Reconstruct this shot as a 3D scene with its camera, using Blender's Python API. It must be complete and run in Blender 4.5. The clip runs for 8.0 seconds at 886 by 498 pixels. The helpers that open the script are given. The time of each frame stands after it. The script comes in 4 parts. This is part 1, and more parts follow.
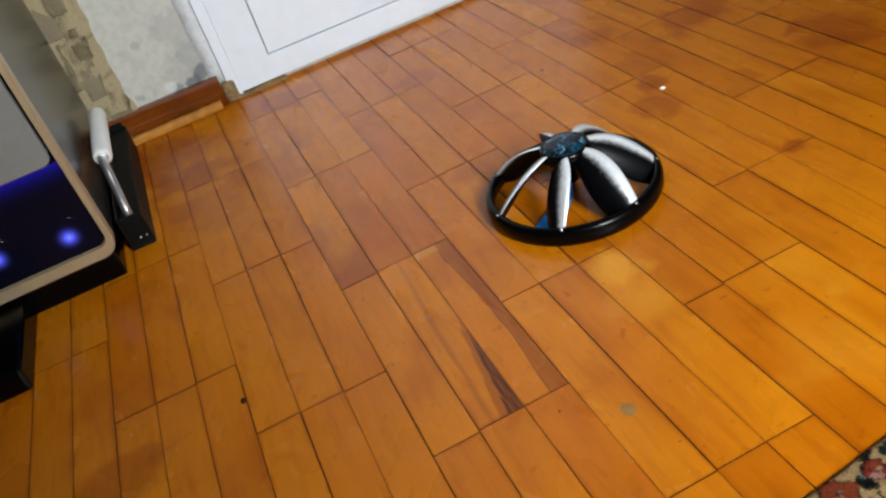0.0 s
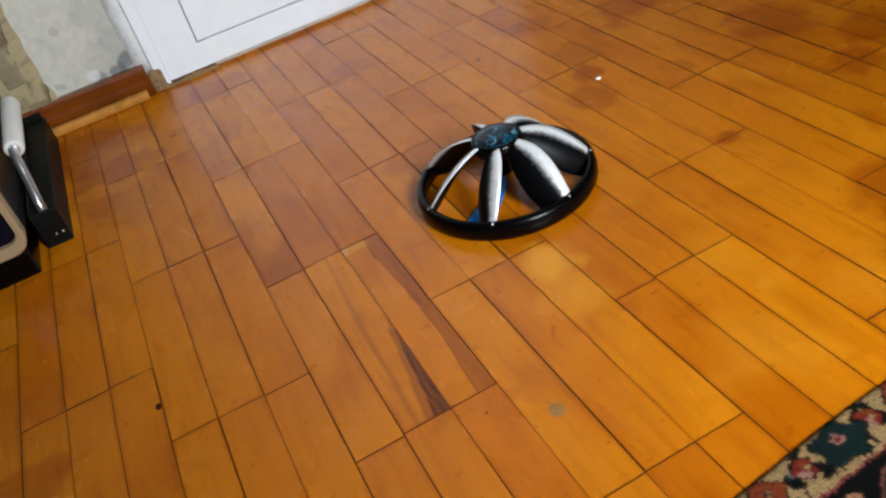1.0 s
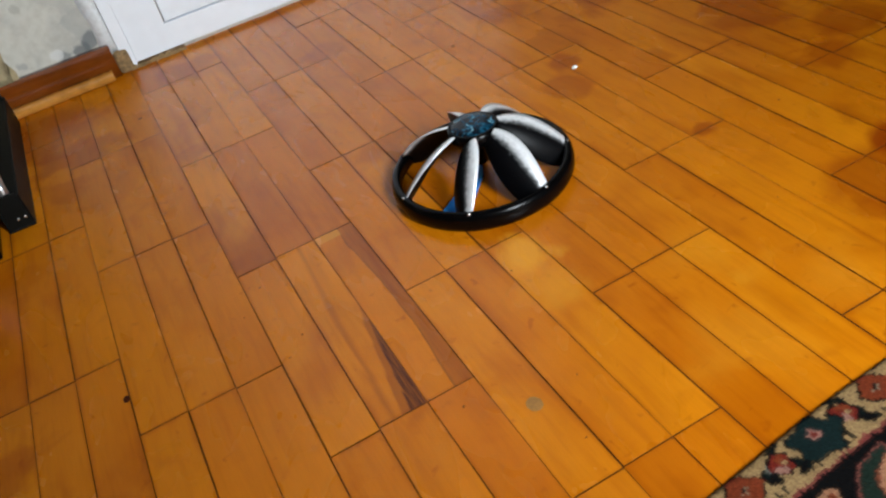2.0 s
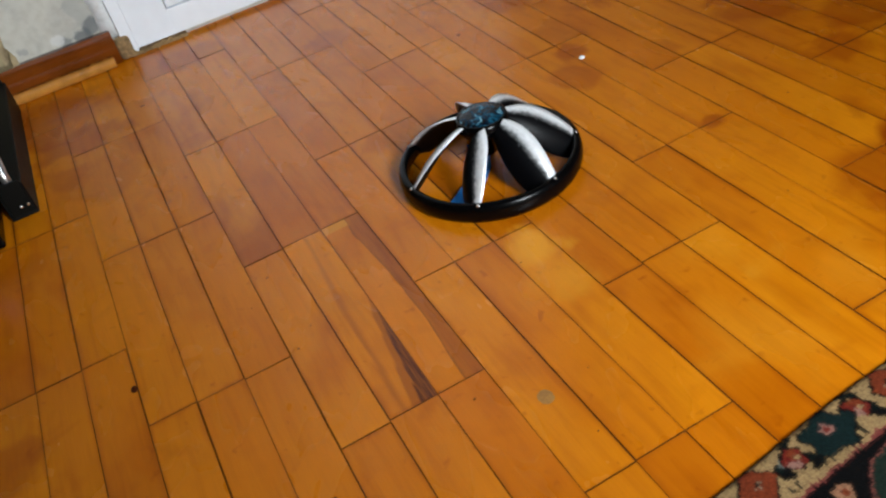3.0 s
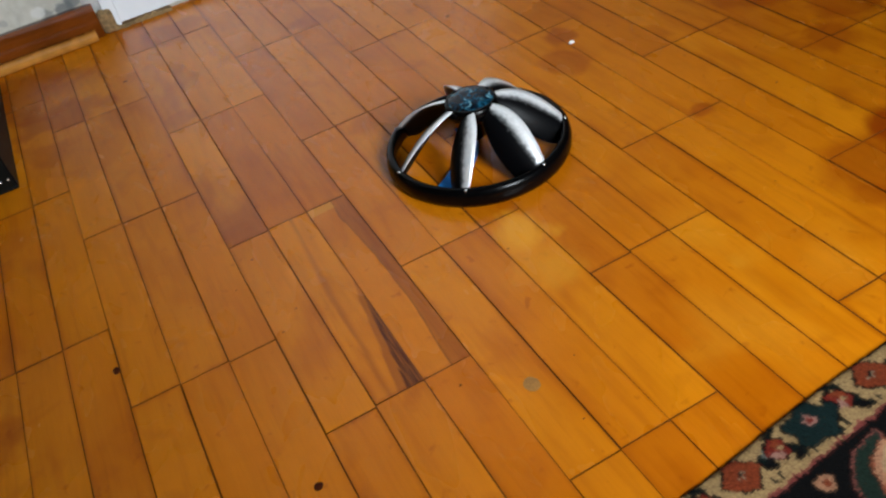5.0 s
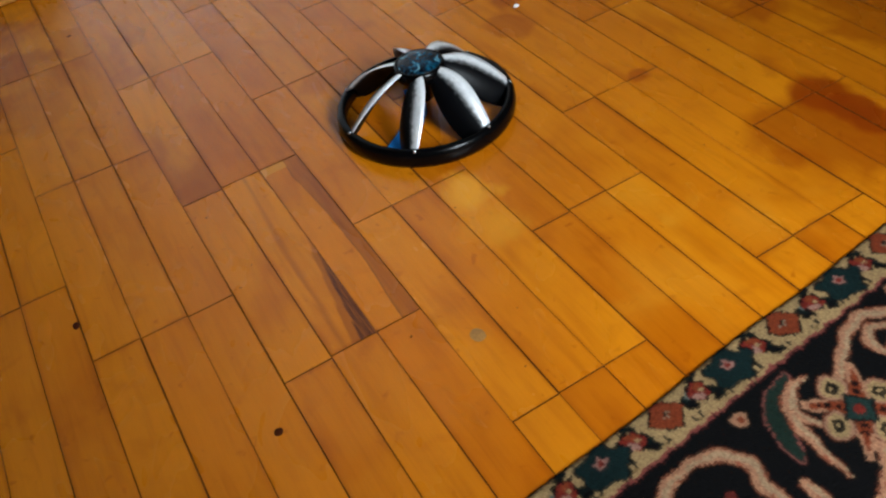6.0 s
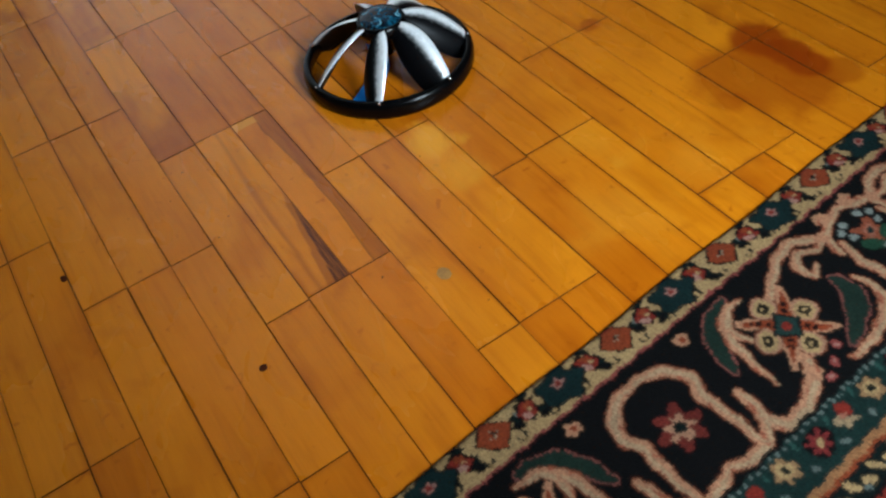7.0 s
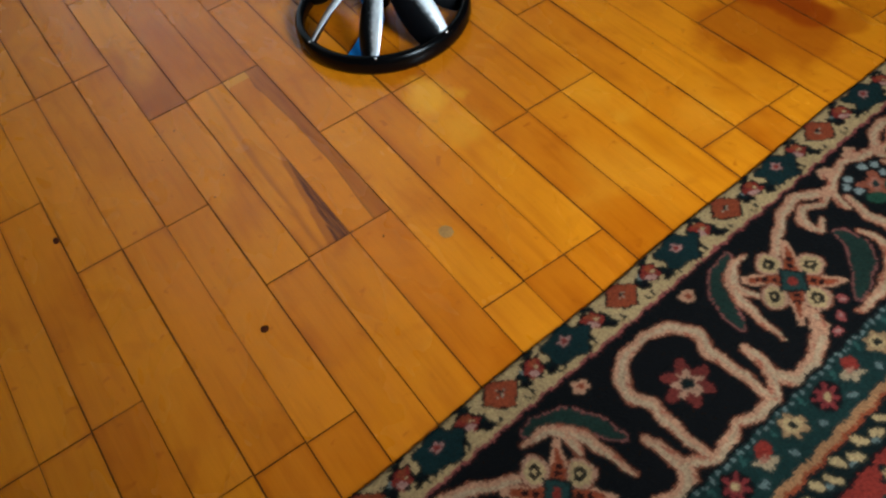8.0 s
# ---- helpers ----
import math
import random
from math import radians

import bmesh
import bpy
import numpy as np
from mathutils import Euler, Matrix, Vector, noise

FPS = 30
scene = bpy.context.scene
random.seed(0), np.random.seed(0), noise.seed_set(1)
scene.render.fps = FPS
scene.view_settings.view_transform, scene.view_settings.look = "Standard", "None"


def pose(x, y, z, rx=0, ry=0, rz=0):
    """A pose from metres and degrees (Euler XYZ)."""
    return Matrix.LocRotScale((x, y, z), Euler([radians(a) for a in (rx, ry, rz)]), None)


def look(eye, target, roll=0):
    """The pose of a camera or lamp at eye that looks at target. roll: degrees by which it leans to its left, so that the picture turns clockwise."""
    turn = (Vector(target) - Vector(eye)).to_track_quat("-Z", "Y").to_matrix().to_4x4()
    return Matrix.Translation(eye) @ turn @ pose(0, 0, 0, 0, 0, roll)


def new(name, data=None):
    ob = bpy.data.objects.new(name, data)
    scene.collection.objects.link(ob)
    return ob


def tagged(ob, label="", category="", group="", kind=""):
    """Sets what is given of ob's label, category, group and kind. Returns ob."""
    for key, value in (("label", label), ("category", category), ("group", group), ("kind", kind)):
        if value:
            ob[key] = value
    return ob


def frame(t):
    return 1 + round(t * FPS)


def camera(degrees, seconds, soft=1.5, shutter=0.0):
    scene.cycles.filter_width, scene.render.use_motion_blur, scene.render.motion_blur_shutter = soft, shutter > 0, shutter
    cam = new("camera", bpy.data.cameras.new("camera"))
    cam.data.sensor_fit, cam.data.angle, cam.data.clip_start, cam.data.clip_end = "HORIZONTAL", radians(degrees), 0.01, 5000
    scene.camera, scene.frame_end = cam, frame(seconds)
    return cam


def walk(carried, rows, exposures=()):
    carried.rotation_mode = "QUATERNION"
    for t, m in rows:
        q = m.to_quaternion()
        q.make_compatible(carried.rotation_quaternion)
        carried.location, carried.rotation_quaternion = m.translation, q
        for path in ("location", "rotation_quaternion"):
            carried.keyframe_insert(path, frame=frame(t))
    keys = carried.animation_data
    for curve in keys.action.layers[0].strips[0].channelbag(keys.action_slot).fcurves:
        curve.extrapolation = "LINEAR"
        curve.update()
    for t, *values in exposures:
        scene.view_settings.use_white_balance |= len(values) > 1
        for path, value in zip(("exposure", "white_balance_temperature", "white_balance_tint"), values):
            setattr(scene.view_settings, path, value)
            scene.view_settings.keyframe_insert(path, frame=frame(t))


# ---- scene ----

cam = camera(57.0, 8.0, soft=2.2)
PATH = [
    (0, (-0.0460, -0.6400, 0.7085), (0.2930, 0.9680, -0.4340), -18.90),
    (0.5, (-0.0270, -0.6280, 0.6960), (0.3620, 0.9510, -0.4690), -18.35),
    (1, (-0.0072, -0.6186, 0.6796), (0.2092, 0.1571, 0.0867), -17.19),
    (1.5, (-0.0058, -0.6082, 0.6782), (0.2309, 0.1512, 0.0722), -16.07),
    (3, (-0.0226, -0.5851, 0.6853), (0.2188, 0.1533, 0.0557), -14.91),
    (3.5, (-0.0241, -0.5798, 0.6859), (0.2173, 0.1566, 0.0539), -14.62),
    (4, (-0.0234, -0.5757, 0.6834), (0.2172, 0.1608, 0.0511), -14.36),
    (5.5, (-0.0296, -0.5748, 0.6993), (0.2357, 0.1131, 0.0237), -11.87),
    (6, (-0.0444, -0.6036, 0.7289), (0.2423, 0.0469, 0.0255), -10.17),
    (6.5, (-0.0604, -0.6429, 0.7631), (0.2403, -0.0211, 0.0399), -9.69),
    (7, (-0.0692, -0.6541, 0.7739), (0.2245, -0.0593, 0.0256), -10.14),
    (7.5, (-0.0764, -0.6442, 0.7705), (0.2080, -0.0758, -0.0015), -10.28),
    (8, (-0.0822, -0.6338, 0.7654), (0.2013, -0.0803, -0.0177), -10.04),
]
walk(cam, [(t, look(e, g, r)) for t, e, g, r in PATH],
     exposures=[(0, 0.0, 6500, 10), (1.5, 0.0, 6500, 10), (3, -0.06, 6500, 10), (5.5, -0.12, 6400, 9), (6.5, -0.10, 5950, 4), (8, -0.04, 5750, 1)])

# ---- world and light: daylight through one window behind the camera, narrowed by an added wall ----
world = bpy.data.worlds.new("world")
scene.world = world
world.use_nodes = True
wn = world.node_tree
sky = wn.nodes.new("ShaderNodeTexSky")
sky.sky_type = "NISHITA"
sky.sun_disc = False
sky.sun_elevation, sky.sun_rotation = radians(40), radians(180)
wn.links.new(sky.outputs["Color"], wn.nodes["Background"].inputs["Color"])
wn.nodes["Background"].inputs["Strength"].default_value = 0.1

RX0, RX1, RY0, RY1, RZ = -1.6, 2.6, -2.6, 1.305, 2.8      # the room's inner faces
WIN = (0.00, 1.40, 1.15, 2.60)                            # window in the south wall: x0, x1, z0, z1


def area_lamp(name, m, sx, sy, power, colour):
    data = bpy.data.lights.new(name, "AREA")
    data.shape, data.size, data.size_y, data.energy, data.color = "RECTANGLE", sx, sy, power, colour
    ob = new(name, data)
    ob.matrix_world = m
    return ob


area_lamp("window_light", look(((WIN[0] + WIN[1]) / 2, RY0 - 0.03, (WIN[2] + WIN[3]) / 2), (0.3, 0.5, 0.3)), 1.3, 1.3, 312, (0.86, 0.945, 1.0))

# ---- materials ----
def material(name):
    m = bpy.data.materials.new(name)
    m.use_nodes = True
    nt = m.node_tree
    return m, nt, nt.nodes["Principled BSDF"]


def node(nt, kind, **values):
    n = nt.nodes.new(kind)
    for k, v in values.items():
        n.inputs[k.replace("_", " ")].default_value = v
    return n


def ramp(nt, fac, stops):
    r = nt.nodes.new("ShaderNodeValToRGB")
    e = r.color_ramp.elements
    e[0].position, e[0].color = stops[0][0], (*stops[0][1], 1)
    e[1].position, e[1].color = stops[-1][0], (*stops[-1][1], 1)
    for p, c in stops[1:-1]:
        x = e.new(p)
        x.color = (*c, 1)
    nt.links.new(fac, r.inputs["Fac"])
    return r.outputs["Color"]


def mix(nt, fac, a, b, mode="MIX"):
    n = nt.nodes.new("ShaderNodeMix")
    n.data_type, n.blend_type = "RGBA", mode
    for sock, v in ((n.inputs[0], fac), (n.inputs[6], a), (n.inputs[7], b)):
        if hasattr(v, "links"):
            nt.links.new(v, sock)
        else:
            sock.default_value = v if isinstance(v, (int, float)) else (*v, 1)
    return n.outputs[2]


def maths(nt, op, a, b=0.0):
    n = nt.nodes.new("ShaderNodeMath")
    n.operation = op
    for sock, v in ((n.inputs[0], a), (n.inputs[1], b)):
        if hasattr(v, "links"):
            nt.links.new(v, sock)
        else:
            sock.default_value = v
    return n.outputs[0]


def bump(nt, bsdf, height, strength, distance):
    b = node(nt, "ShaderNodeBump", Strength=strength, Distance=distance)
    nt.links.new(height, b.inputs["Height"])
    nt.links.new(b.outputs["Normal"], bsdf.inputs["Normal"])


def plain(name, colour, rough, metal=0.0, scale=60.0, vary=0.25, relief=0.15, coat=0.0):
    """A paint, plastic or metal with two scales of mottling and a fine relief."""
    m, nt, b = material(name)
    tc = nt.nodes.new("ShaderNodeTexCoord")
    n1 = node(nt, "ShaderNodeTexNoise", Scale=scale, Detail=5.0)
    n2 = node(nt, "ShaderNodeTexNoise", Scale=scale / 8, Detail=3.0)
    for n in (n1, n2):
        nt.links.new(tc.outputs["Object"], n.inputs["Vector"])
    f = maths(nt, "ADD", maths(nt, "MULTIPLY", n1.outputs["Fac"], 0.5), maths(nt, "MULTIPLY", n2.outputs["Fac"], 0.5))
    dark = tuple(c * (1 - vary) for c in colour)
    light = tuple(min(1, c * (1 + vary)) for c in colour)
    nt.links.new(ramp(nt, f, [(0.3, dark), (0.7, light)]), b.inputs["Base Color"])
    r = nt.nodes.new("ShaderNodeMapRange")
    r.inputs["To Min"].default_value, r.inputs["To Max"].default_value = max(0.02, rough * 0.8), min(1, rough * 1.2)
    nt.links.new(f, r.inputs["Value"])
    nt.links.new(r.outputs["Result"], b.inputs["Roughness"])
    b.inputs["Metallic"].default_value = metal
    b.inputs["Coat Weight"].default_value = coat
    if max(colour) < 0.02:
        b.inputs["Specular IOR Level"].default_value = 0.13
    if relief:
        bump(nt, b, n1.outputs["Fac"], relief, 0.001)
    return m


def varnished_plank(name, streak=0, joined=False):
    """Lacquered pine or oak strip, its grain along y; each strip takes its own tone. streak 1: brown heartwood along it; 2: a broad reddish patch."""
    m, nt, b = material(name)
    tc = nt.nodes.new("ShaderNodeTexCoord")
    info = nt.nodes.new("ShaderNodeNewGeometry" if joined else "ShaderNodeObjectInfo")
    own = info.outputs["Random Per Island" if joined else "Random"]
    shift = nt.nodes.new("ShaderNodeVectorMath")
    shift.operation = "ADD"
    comb = nt.nodes.new("ShaderNodeCombineXYZ")
    for k, f in ((0, 37.0), (1, 91.0), (2, 13.0)):
        nt.links.new(maths(nt, "MULTIPLY", own, f), comb.inputs[k])
    nt.links.new(tc.outputs["Object"], shift.inputs[0])
    nt.links.new(comb.outputs[0], shift.inputs[1])

    def noise_at(sx, sy, scale, detail, distortion=0.0):
        mp = nt.nodes.new("ShaderNodeMapping")
        mp.inputs["Scale"].default_value = (sx, sy, 1)
        nt.links.new(shift.outputs[0], mp.inputs["Vector"])
        n = node(nt, "ShaderNodeTexNoise", Scale=scale, Detail=detail, Distortion=distortion)
        nt.links.new(mp.outputs[0], n.inputs["Vector"])
        return n.outputs["Fac"]

    fine = noise_at(1.0, 0.05, 420, 4)
    grain = noise_at(1.0, 0.10, 70, 5, 0.6)
    cloud = noise_at(1.0, 0.45, 11, 3, 0.4)
    tone = ramp(nt, own, [(0.0, (0.57, 0.190, 0.004)), (0.2, (0.62, 0.222, 0.005)), (0.45, (0.65, 0.244, 0.006)), (0.8, (0.70, 0.280, 0.007)), (1.0, (0.58, 0.194, 0.004))])
    c = mix(nt, 1.0, tone, ramp(nt, cloud, [(0.28, (0.82, 0.72, 0.5)), (0.45, (0.96, 0.94, 0.9)), (0.58, (1, 1, 1)), (0.75, (1.08, 1.12, 1.2))]), "MULTIPLY")
    c = mix(nt, 0.55, c, ramp(nt, grain, [(0.3, (0.80, 0.72, 0.64)), (0.5, (1, 1, 1)), (0.72, (1.05, 1.06, 1.08))]), "MULTIPLY")
    c = mix(nt, 0.22, c, ramp(nt, fine, [(0.35, (0.84, 0.8, 0.76)), (0.6, (1.04, 1.04, 1.04))]), "MULTIPLY")
    # reddish heartwood towards one end of some strips
    ends = nt.nodes.new("ShaderNodeSeparateXYZ")
    nt.links.new(tc.outputs["Object"], ends.inputs[0])
    if not joined:
        fl = maths(nt, "SINE", maths(nt, "MULTIPLY", own, 173.0))
        away = maths(nt, "ADD", maths(nt, "MULTIPLY", maths(nt, "MULTIPLY", ends.outputs[1], fl), 3.2), maths(nt, "MULTIPLY", maths(nt, "SUBTRACT", cloud, 0.5), 1.5))
        c = mix(nt, ramp(nt, away, [(0.30, (0, 0, 0)), (0.70, (0.30, 0.30, 0.30))]), c, (0.41, 0.112, 0.003))
        # grime and wear along the joints, broken up
        edge = maths(nt, "MINIMUM", maths(nt, "SUBTRACT", 0.0296, maths(nt, "ABSOLUTE", ends.outputs[0])), maths(nt, "SUBTRACT", 0.1878, maths(nt, "ABSOLUTE", ends.outputs[1])))
        reach = maths(nt, "ADD", maths(nt, "DIVIDE", edge, 0.007), maths(nt, "MULTIPLY", maths(nt, "SUBTRACT", cloud, 0.42), 3.2))
        c = mix(nt, ramp(nt, reach, [(0.0, (0.55, 0.55, 0.55)), (0.9, (0, 0, 0))]), c, (0.36, 0.098, 0.004))
    # old brown varnish stains and painted floor shade, each where it lies
    geo = nt.nodes.new("ShaderNodeNewGeometry")
    blot = node(nt, "ShaderNodeTexNoise", Scale=9.0, Detail=3.0, Distortion=0.6)
    nt.links.new(geo.outputs["Position"], blot.inputs["Vector"])
    # small nicks and rubbed reddish smudges all over
    for scale, lo, hi, power in ((46.0, 0.66, 0.76, 0.55), (15.0, 0.60, 0.78, 0.40)):
        nick = node(nt, "ShaderNodeTexNoise", Scale=scale, Detail=2.5, Distortion=0.5)
        nt.links.new(geo.outputs["Position"], nick.inputs["Vector"])
        c = mix(nt, ramp(nt, nick.outputs["Fac"], [(lo, (0, 0, 0)), (hi, (power,) * 3)]), c, (0.33, 0.078, 0.003))
    for sx, sy, size, power, ragged in STAINS_AND_SHADE:
        dist = nt.nodes.new("ShaderNodeVectorMath")
        dist.operation = "DISTANCE"
        nt.links.new(geo.outputs["Position"], dist.inputs[0])
        dist.inputs[1].default_value = (sx, sy, 0)
        f = maths(nt, "ADD", maths(nt, "MULTIPLY", dist.outputs["Value"], 1 / size), maths(nt, "MULTIPLY", maths(nt, "SUBTRACT", blot.outputs["Fac"], 0.5), ragged))
        c = mix(nt, ramp(nt, f, [(0.65, (power,) * 3), (1.05, (0, 0, 0))]), c, (0.29, 0.050, 0.002))
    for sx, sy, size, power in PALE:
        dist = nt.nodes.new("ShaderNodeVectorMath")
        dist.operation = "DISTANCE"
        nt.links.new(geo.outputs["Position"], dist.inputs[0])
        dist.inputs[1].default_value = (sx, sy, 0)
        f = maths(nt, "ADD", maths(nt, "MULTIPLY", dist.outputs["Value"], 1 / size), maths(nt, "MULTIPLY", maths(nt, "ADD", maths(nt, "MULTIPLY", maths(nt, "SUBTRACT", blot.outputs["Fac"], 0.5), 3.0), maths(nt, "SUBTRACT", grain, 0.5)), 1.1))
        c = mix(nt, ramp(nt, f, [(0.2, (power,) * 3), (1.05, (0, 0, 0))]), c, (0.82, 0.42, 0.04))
    if streak:
        right = maths(nt, "SUBTRACT", 0.0295, ends.outputs[0])          # way from the strip's right edge
        wob = maths(nt, "MULTIPLY", maths(nt, "SUBTRACT", grain, 0.5), 0.012)
        drift = maths(nt, "MULTIPLY", maths(nt, "SUBTRACT", cloud, 0.5), 0.012)
        dd = maths(nt, "ADD", maths(nt, "ADD", right, wob), drift)

        def below(edge, soft):
            """1 where dd lies under the edge."""
            return maths(nt, "MINIMUM", maths(nt, "MAXIMUM", maths(nt, "DIVIDE", maths(nt, "SUBTRACT", edge, dd), soft), 0.0), 1.0)
        if streak == 1:
            bend = maths(nt, "MULTIPLY", maths(nt, "COSINE", maths(nt, "MULTIPLY", ends.outputs[1], 17.0)), -0.004)
            edge = maths(nt, "ADD", bend, 0.0205)
            inside = maths(nt, "MULTIPLY", below(edge, 0.0035), ramp(nt, grain, [(0.30, (0.95, 0.95, 0.95)), (0.50, (0.74, 0.74, 0.74)), (0.70, (0.45, 0.45, 0.45))]))
            c = mix(nt, inside, c, mix(nt, fine, (0.20, 0.048, 0.003), (0.40, 0.125, 0.010)))
            c = mix(nt, maths(nt, "MULTIPLY", maths(nt, "SUBTRACT", below(edge, 0.001), below(maths(nt, "SUBTRACT", edge, 0.002), 0.001)), 0.55), c, (0.10, 0.025, 0.005))
            cap = maths(nt, "MULTIPLY", maths(nt, "GREATER_THAN", maths(nt, "ADD", ends.outputs[1], drift), 0.169), maths(nt, "GREATER_THAN", right, 0.022))
            c = mix(nt, maths(nt, "MULTIPLY", cap, 0.75), c, (0.66, 0.33, 0.05))
        elif streak == 3:
            low = maths(nt, "MAXIMUM", maths(nt, "SUBTRACT", 0.02, ends.outputs[1]), 0.0)
            c = mix(nt, maths(nt, "MULTIPLY", below(maths(nt, "ADD", maths(nt, "MULTIPLY", low, 0.14), 0.002), 0.003), 0.55), c, (0.22, 0.055, 0.009))
            lines = ramp(nt, fine, [(0.38, (1, 1, 1)), (0.6, (0.5, 0.5, 0.5))])
            burnt = maths(nt, "MULTIPLY", below(maths(nt, "SUBTRACT", maths(nt, "MULTIPLY", low, 0.115), 0.004), 0.002), lines)
            c = mix(nt, burnt, c, (0.085, 0.021, 0.004))
            mid = maths(nt, "ABSOLUTE", maths(nt, "SUBTRACT", maths(nt, "ADD", dd, maths(nt, "MULTIPLY", ends.outputs[1], 0.03)), 0.033))
            c = mix(nt, ramp(nt, maths(nt, "MULTIPLY", mid, 100.0), [(0.1, (0.42, 0.42, 0.42)), (0.55, (0, 0, 0))]), c, (0.24, 0.065, 0.01))
        else:
            c = mix(nt, ramp(nt, cloud, [(0.38, (0.6, 0.6, 0.6)), (0.60, (0, 0, 0))]), c, (0.34, 0.092, 0.004))
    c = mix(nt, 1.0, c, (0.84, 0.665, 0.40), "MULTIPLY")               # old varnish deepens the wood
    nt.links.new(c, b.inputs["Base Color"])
    rr = nt.nodes.new("ShaderNodeMapRange")
    rr.inputs["To Min"].default_value, rr.inputs["To Max"].default_value = 0.17, 0.36
    nt.links.new(cloud, rr.inputs["Value"])
    nt.links.new(rr.outputs["Result"], b.inputs["Roughness"])
    b.inputs["Specular IOR Level"].default_value = 0.30
    wave = noise_at(1.0, 0.6, 16, 2)
    bump(nt, b, maths(nt, "ADD", maths(nt, "MULTIPLY", wave, 1.0), maths(nt, "MULTIPLY", grain, 0.12)), 0.35, 0.0022)
    return m


def plaster(name, base, stain, scale, relief=0.35, patches=()):
    """Rough wall coat; patches are (x, z, size, strength, colour) on a wall that faces along y."""
    m, nt, b = material(name)
    tc = nt.nodes.new("ShaderNodeTexCoord")
    n1 = node(nt, "ShaderNodeTexNoise", Scale=scale, Detail=6.0, Distortion=0.8)
    n2 = node(nt, "ShaderNodeTexNoise", Scale=scale * 9, Detail=4.0)
    edge = node(nt, "ShaderNodeTexNoise", Scale=28.0, Detail=4.0, Distortion=0.7)
    for n in (n1, n2, edge):
        nt.links.new(tc.outputs["Object"], n.inputs["Vector"])
    c = ramp(nt, n1.outputs["Fac"], [(0.28, stain), (0.45, base), (0.6, base), (0.75, tuple(min(1, x * 1.2) for x in base))])
    c = mix(nt, 1.0, c, ramp(nt, n2.outputs["Fac"], [(0.3, (0.88, 0.87, 0.85)), (0.6, (1, 1, 1))]), "MULTIPLY")
    for px, pz, size, power, colour in patches:
        dist = nt.nodes.new("ShaderNodeVectorMath")
        dist.operation = "DISTANCE"
        nt.links.new(tc.outputs["Object"], dist.inputs[0])
        dist.inputs[1].default_value = (px, 1.305, pz)
        f = maths(nt, "ADD", maths(nt, "MULTIPLY", dist.outputs["Value"], 1 / size), maths(nt, "MULTIPLY", maths(nt, "SUBTRACT", edge.outputs["Fac"], 0.5), 2.2))
        c = mix(nt, ramp(nt, f, [(0.6, (power,) * 3), (1.05, (0, 0, 0))]), c, colour)
    nt.links.new(c, b.inputs["Base Color"])
    b.inputs["Roughness"].default_value = 0.75
    bump(nt, b, maths(nt, "ADD", maths(nt, "MULTIPLY", n2.outputs["Fac"], 0.3), n1.outputs["Fac"]), relief, 0.004)
    return m


def rug_wool(name):
    m, nt, b = material(name)
    at = nt.nodes.new("ShaderNodeAttribute")
    at.attribute_name = "knot"
    tc = nt.nodes.new("ShaderNodeTexCoord")
    n = node(nt, "ShaderNodeTexNoise", Scale=350.0, Detail=4.0)
    n2 = node(nt, "ShaderNodeTexNoise", Scale=18.0, Detail=3.0)
    for k in (n, n2):
        nt.links.new(tc.outputs["Object"], k.inputs["Vector"])
    c = mix(nt, 1.0, at.outputs["Color"], ramp(nt, n.outputs["Fac"], [(0.3, (0.42, 0.42, 0.42)), (0.65, (0.66, 0.66, 0.66))]), "MULTIPLY")
    c = mix(nt, 1.0, c, ramp(nt, n2.outputs["Fac"], [(0.3, (0.82, 0.82, 0.82)), (0.7, (1.1, 1.1, 1.1))]), "MULTIPLY")
    nt.links.new(c, b.inputs["Base Color"])
    b.inputs["Roughness"].default_value = 0.95
    b.inputs["Specular IOR Level"].default_value = 0.1
    bump(nt, b, n.outputs["Fac"], 0.25, 0.0015)
    return m


def blade_paint(name):
    """Silver plating that turns black towards a blade's low edge, its reflections painted into the colour."""
    m, nt, b = material(name)
    at = nt.nodes.new("ShaderNodeAttribute")
    at.attribute_name = "chord"
    tc = nt.nodes.new("ShaderNodeTexCoord")
    n = node(nt, "ShaderNodeTexNoise", Scale=220.0, Detail=6.0, Distortion=0.3)
    big = node(nt, "ShaderNodeTexNoise", Scale=40.0, Detail=2.0)
    for k in (n, big):
        nt.links.new(tc.outputs["Object"], k.inputs["Vector"])
    f = maths(nt, "ADD", at.outputs["Fac"], maths(nt, "MULTIPLY", maths(nt, "SUBTRACT", n.outputs["Fac"], 0.5), 0.16))
    f = maths(nt, "ADD", f, maths(nt, "MULTIPLY", maths(nt, "SUBTRACT", big.outputs["Fac"], 0.5), 0.14))
    to_black = ramp(nt, f, [(0.08, (0, 0, 0)), (0.20, (0.38, 0.38, 0.38)), (0.29, (0.88, 0.88, 0.88)), (0.37, (1, 1, 1))])
    nt.links.new(mix(nt, to_black, (0.90, 0.92, 0.94), (0.0015, 0.0015, 0.002)), b.inputs["Base Color"])
    nt.links.new(mix(nt, to_black, (0.35, 0.35, 0.35), (0.0, 0.0, 0.0)), b.inputs["Metallic"])
    nt.links.new(mix(nt, to_black, (0.28, 0.28, 0.28), (0.42, 0.42, 0.42)), b.inputs["Roughness"])
    b.inputs["Specular IOR Level"].default_value = 0.11
    bump(nt, b, n.outputs["Fac"], 0.12, 0.001)
    return m


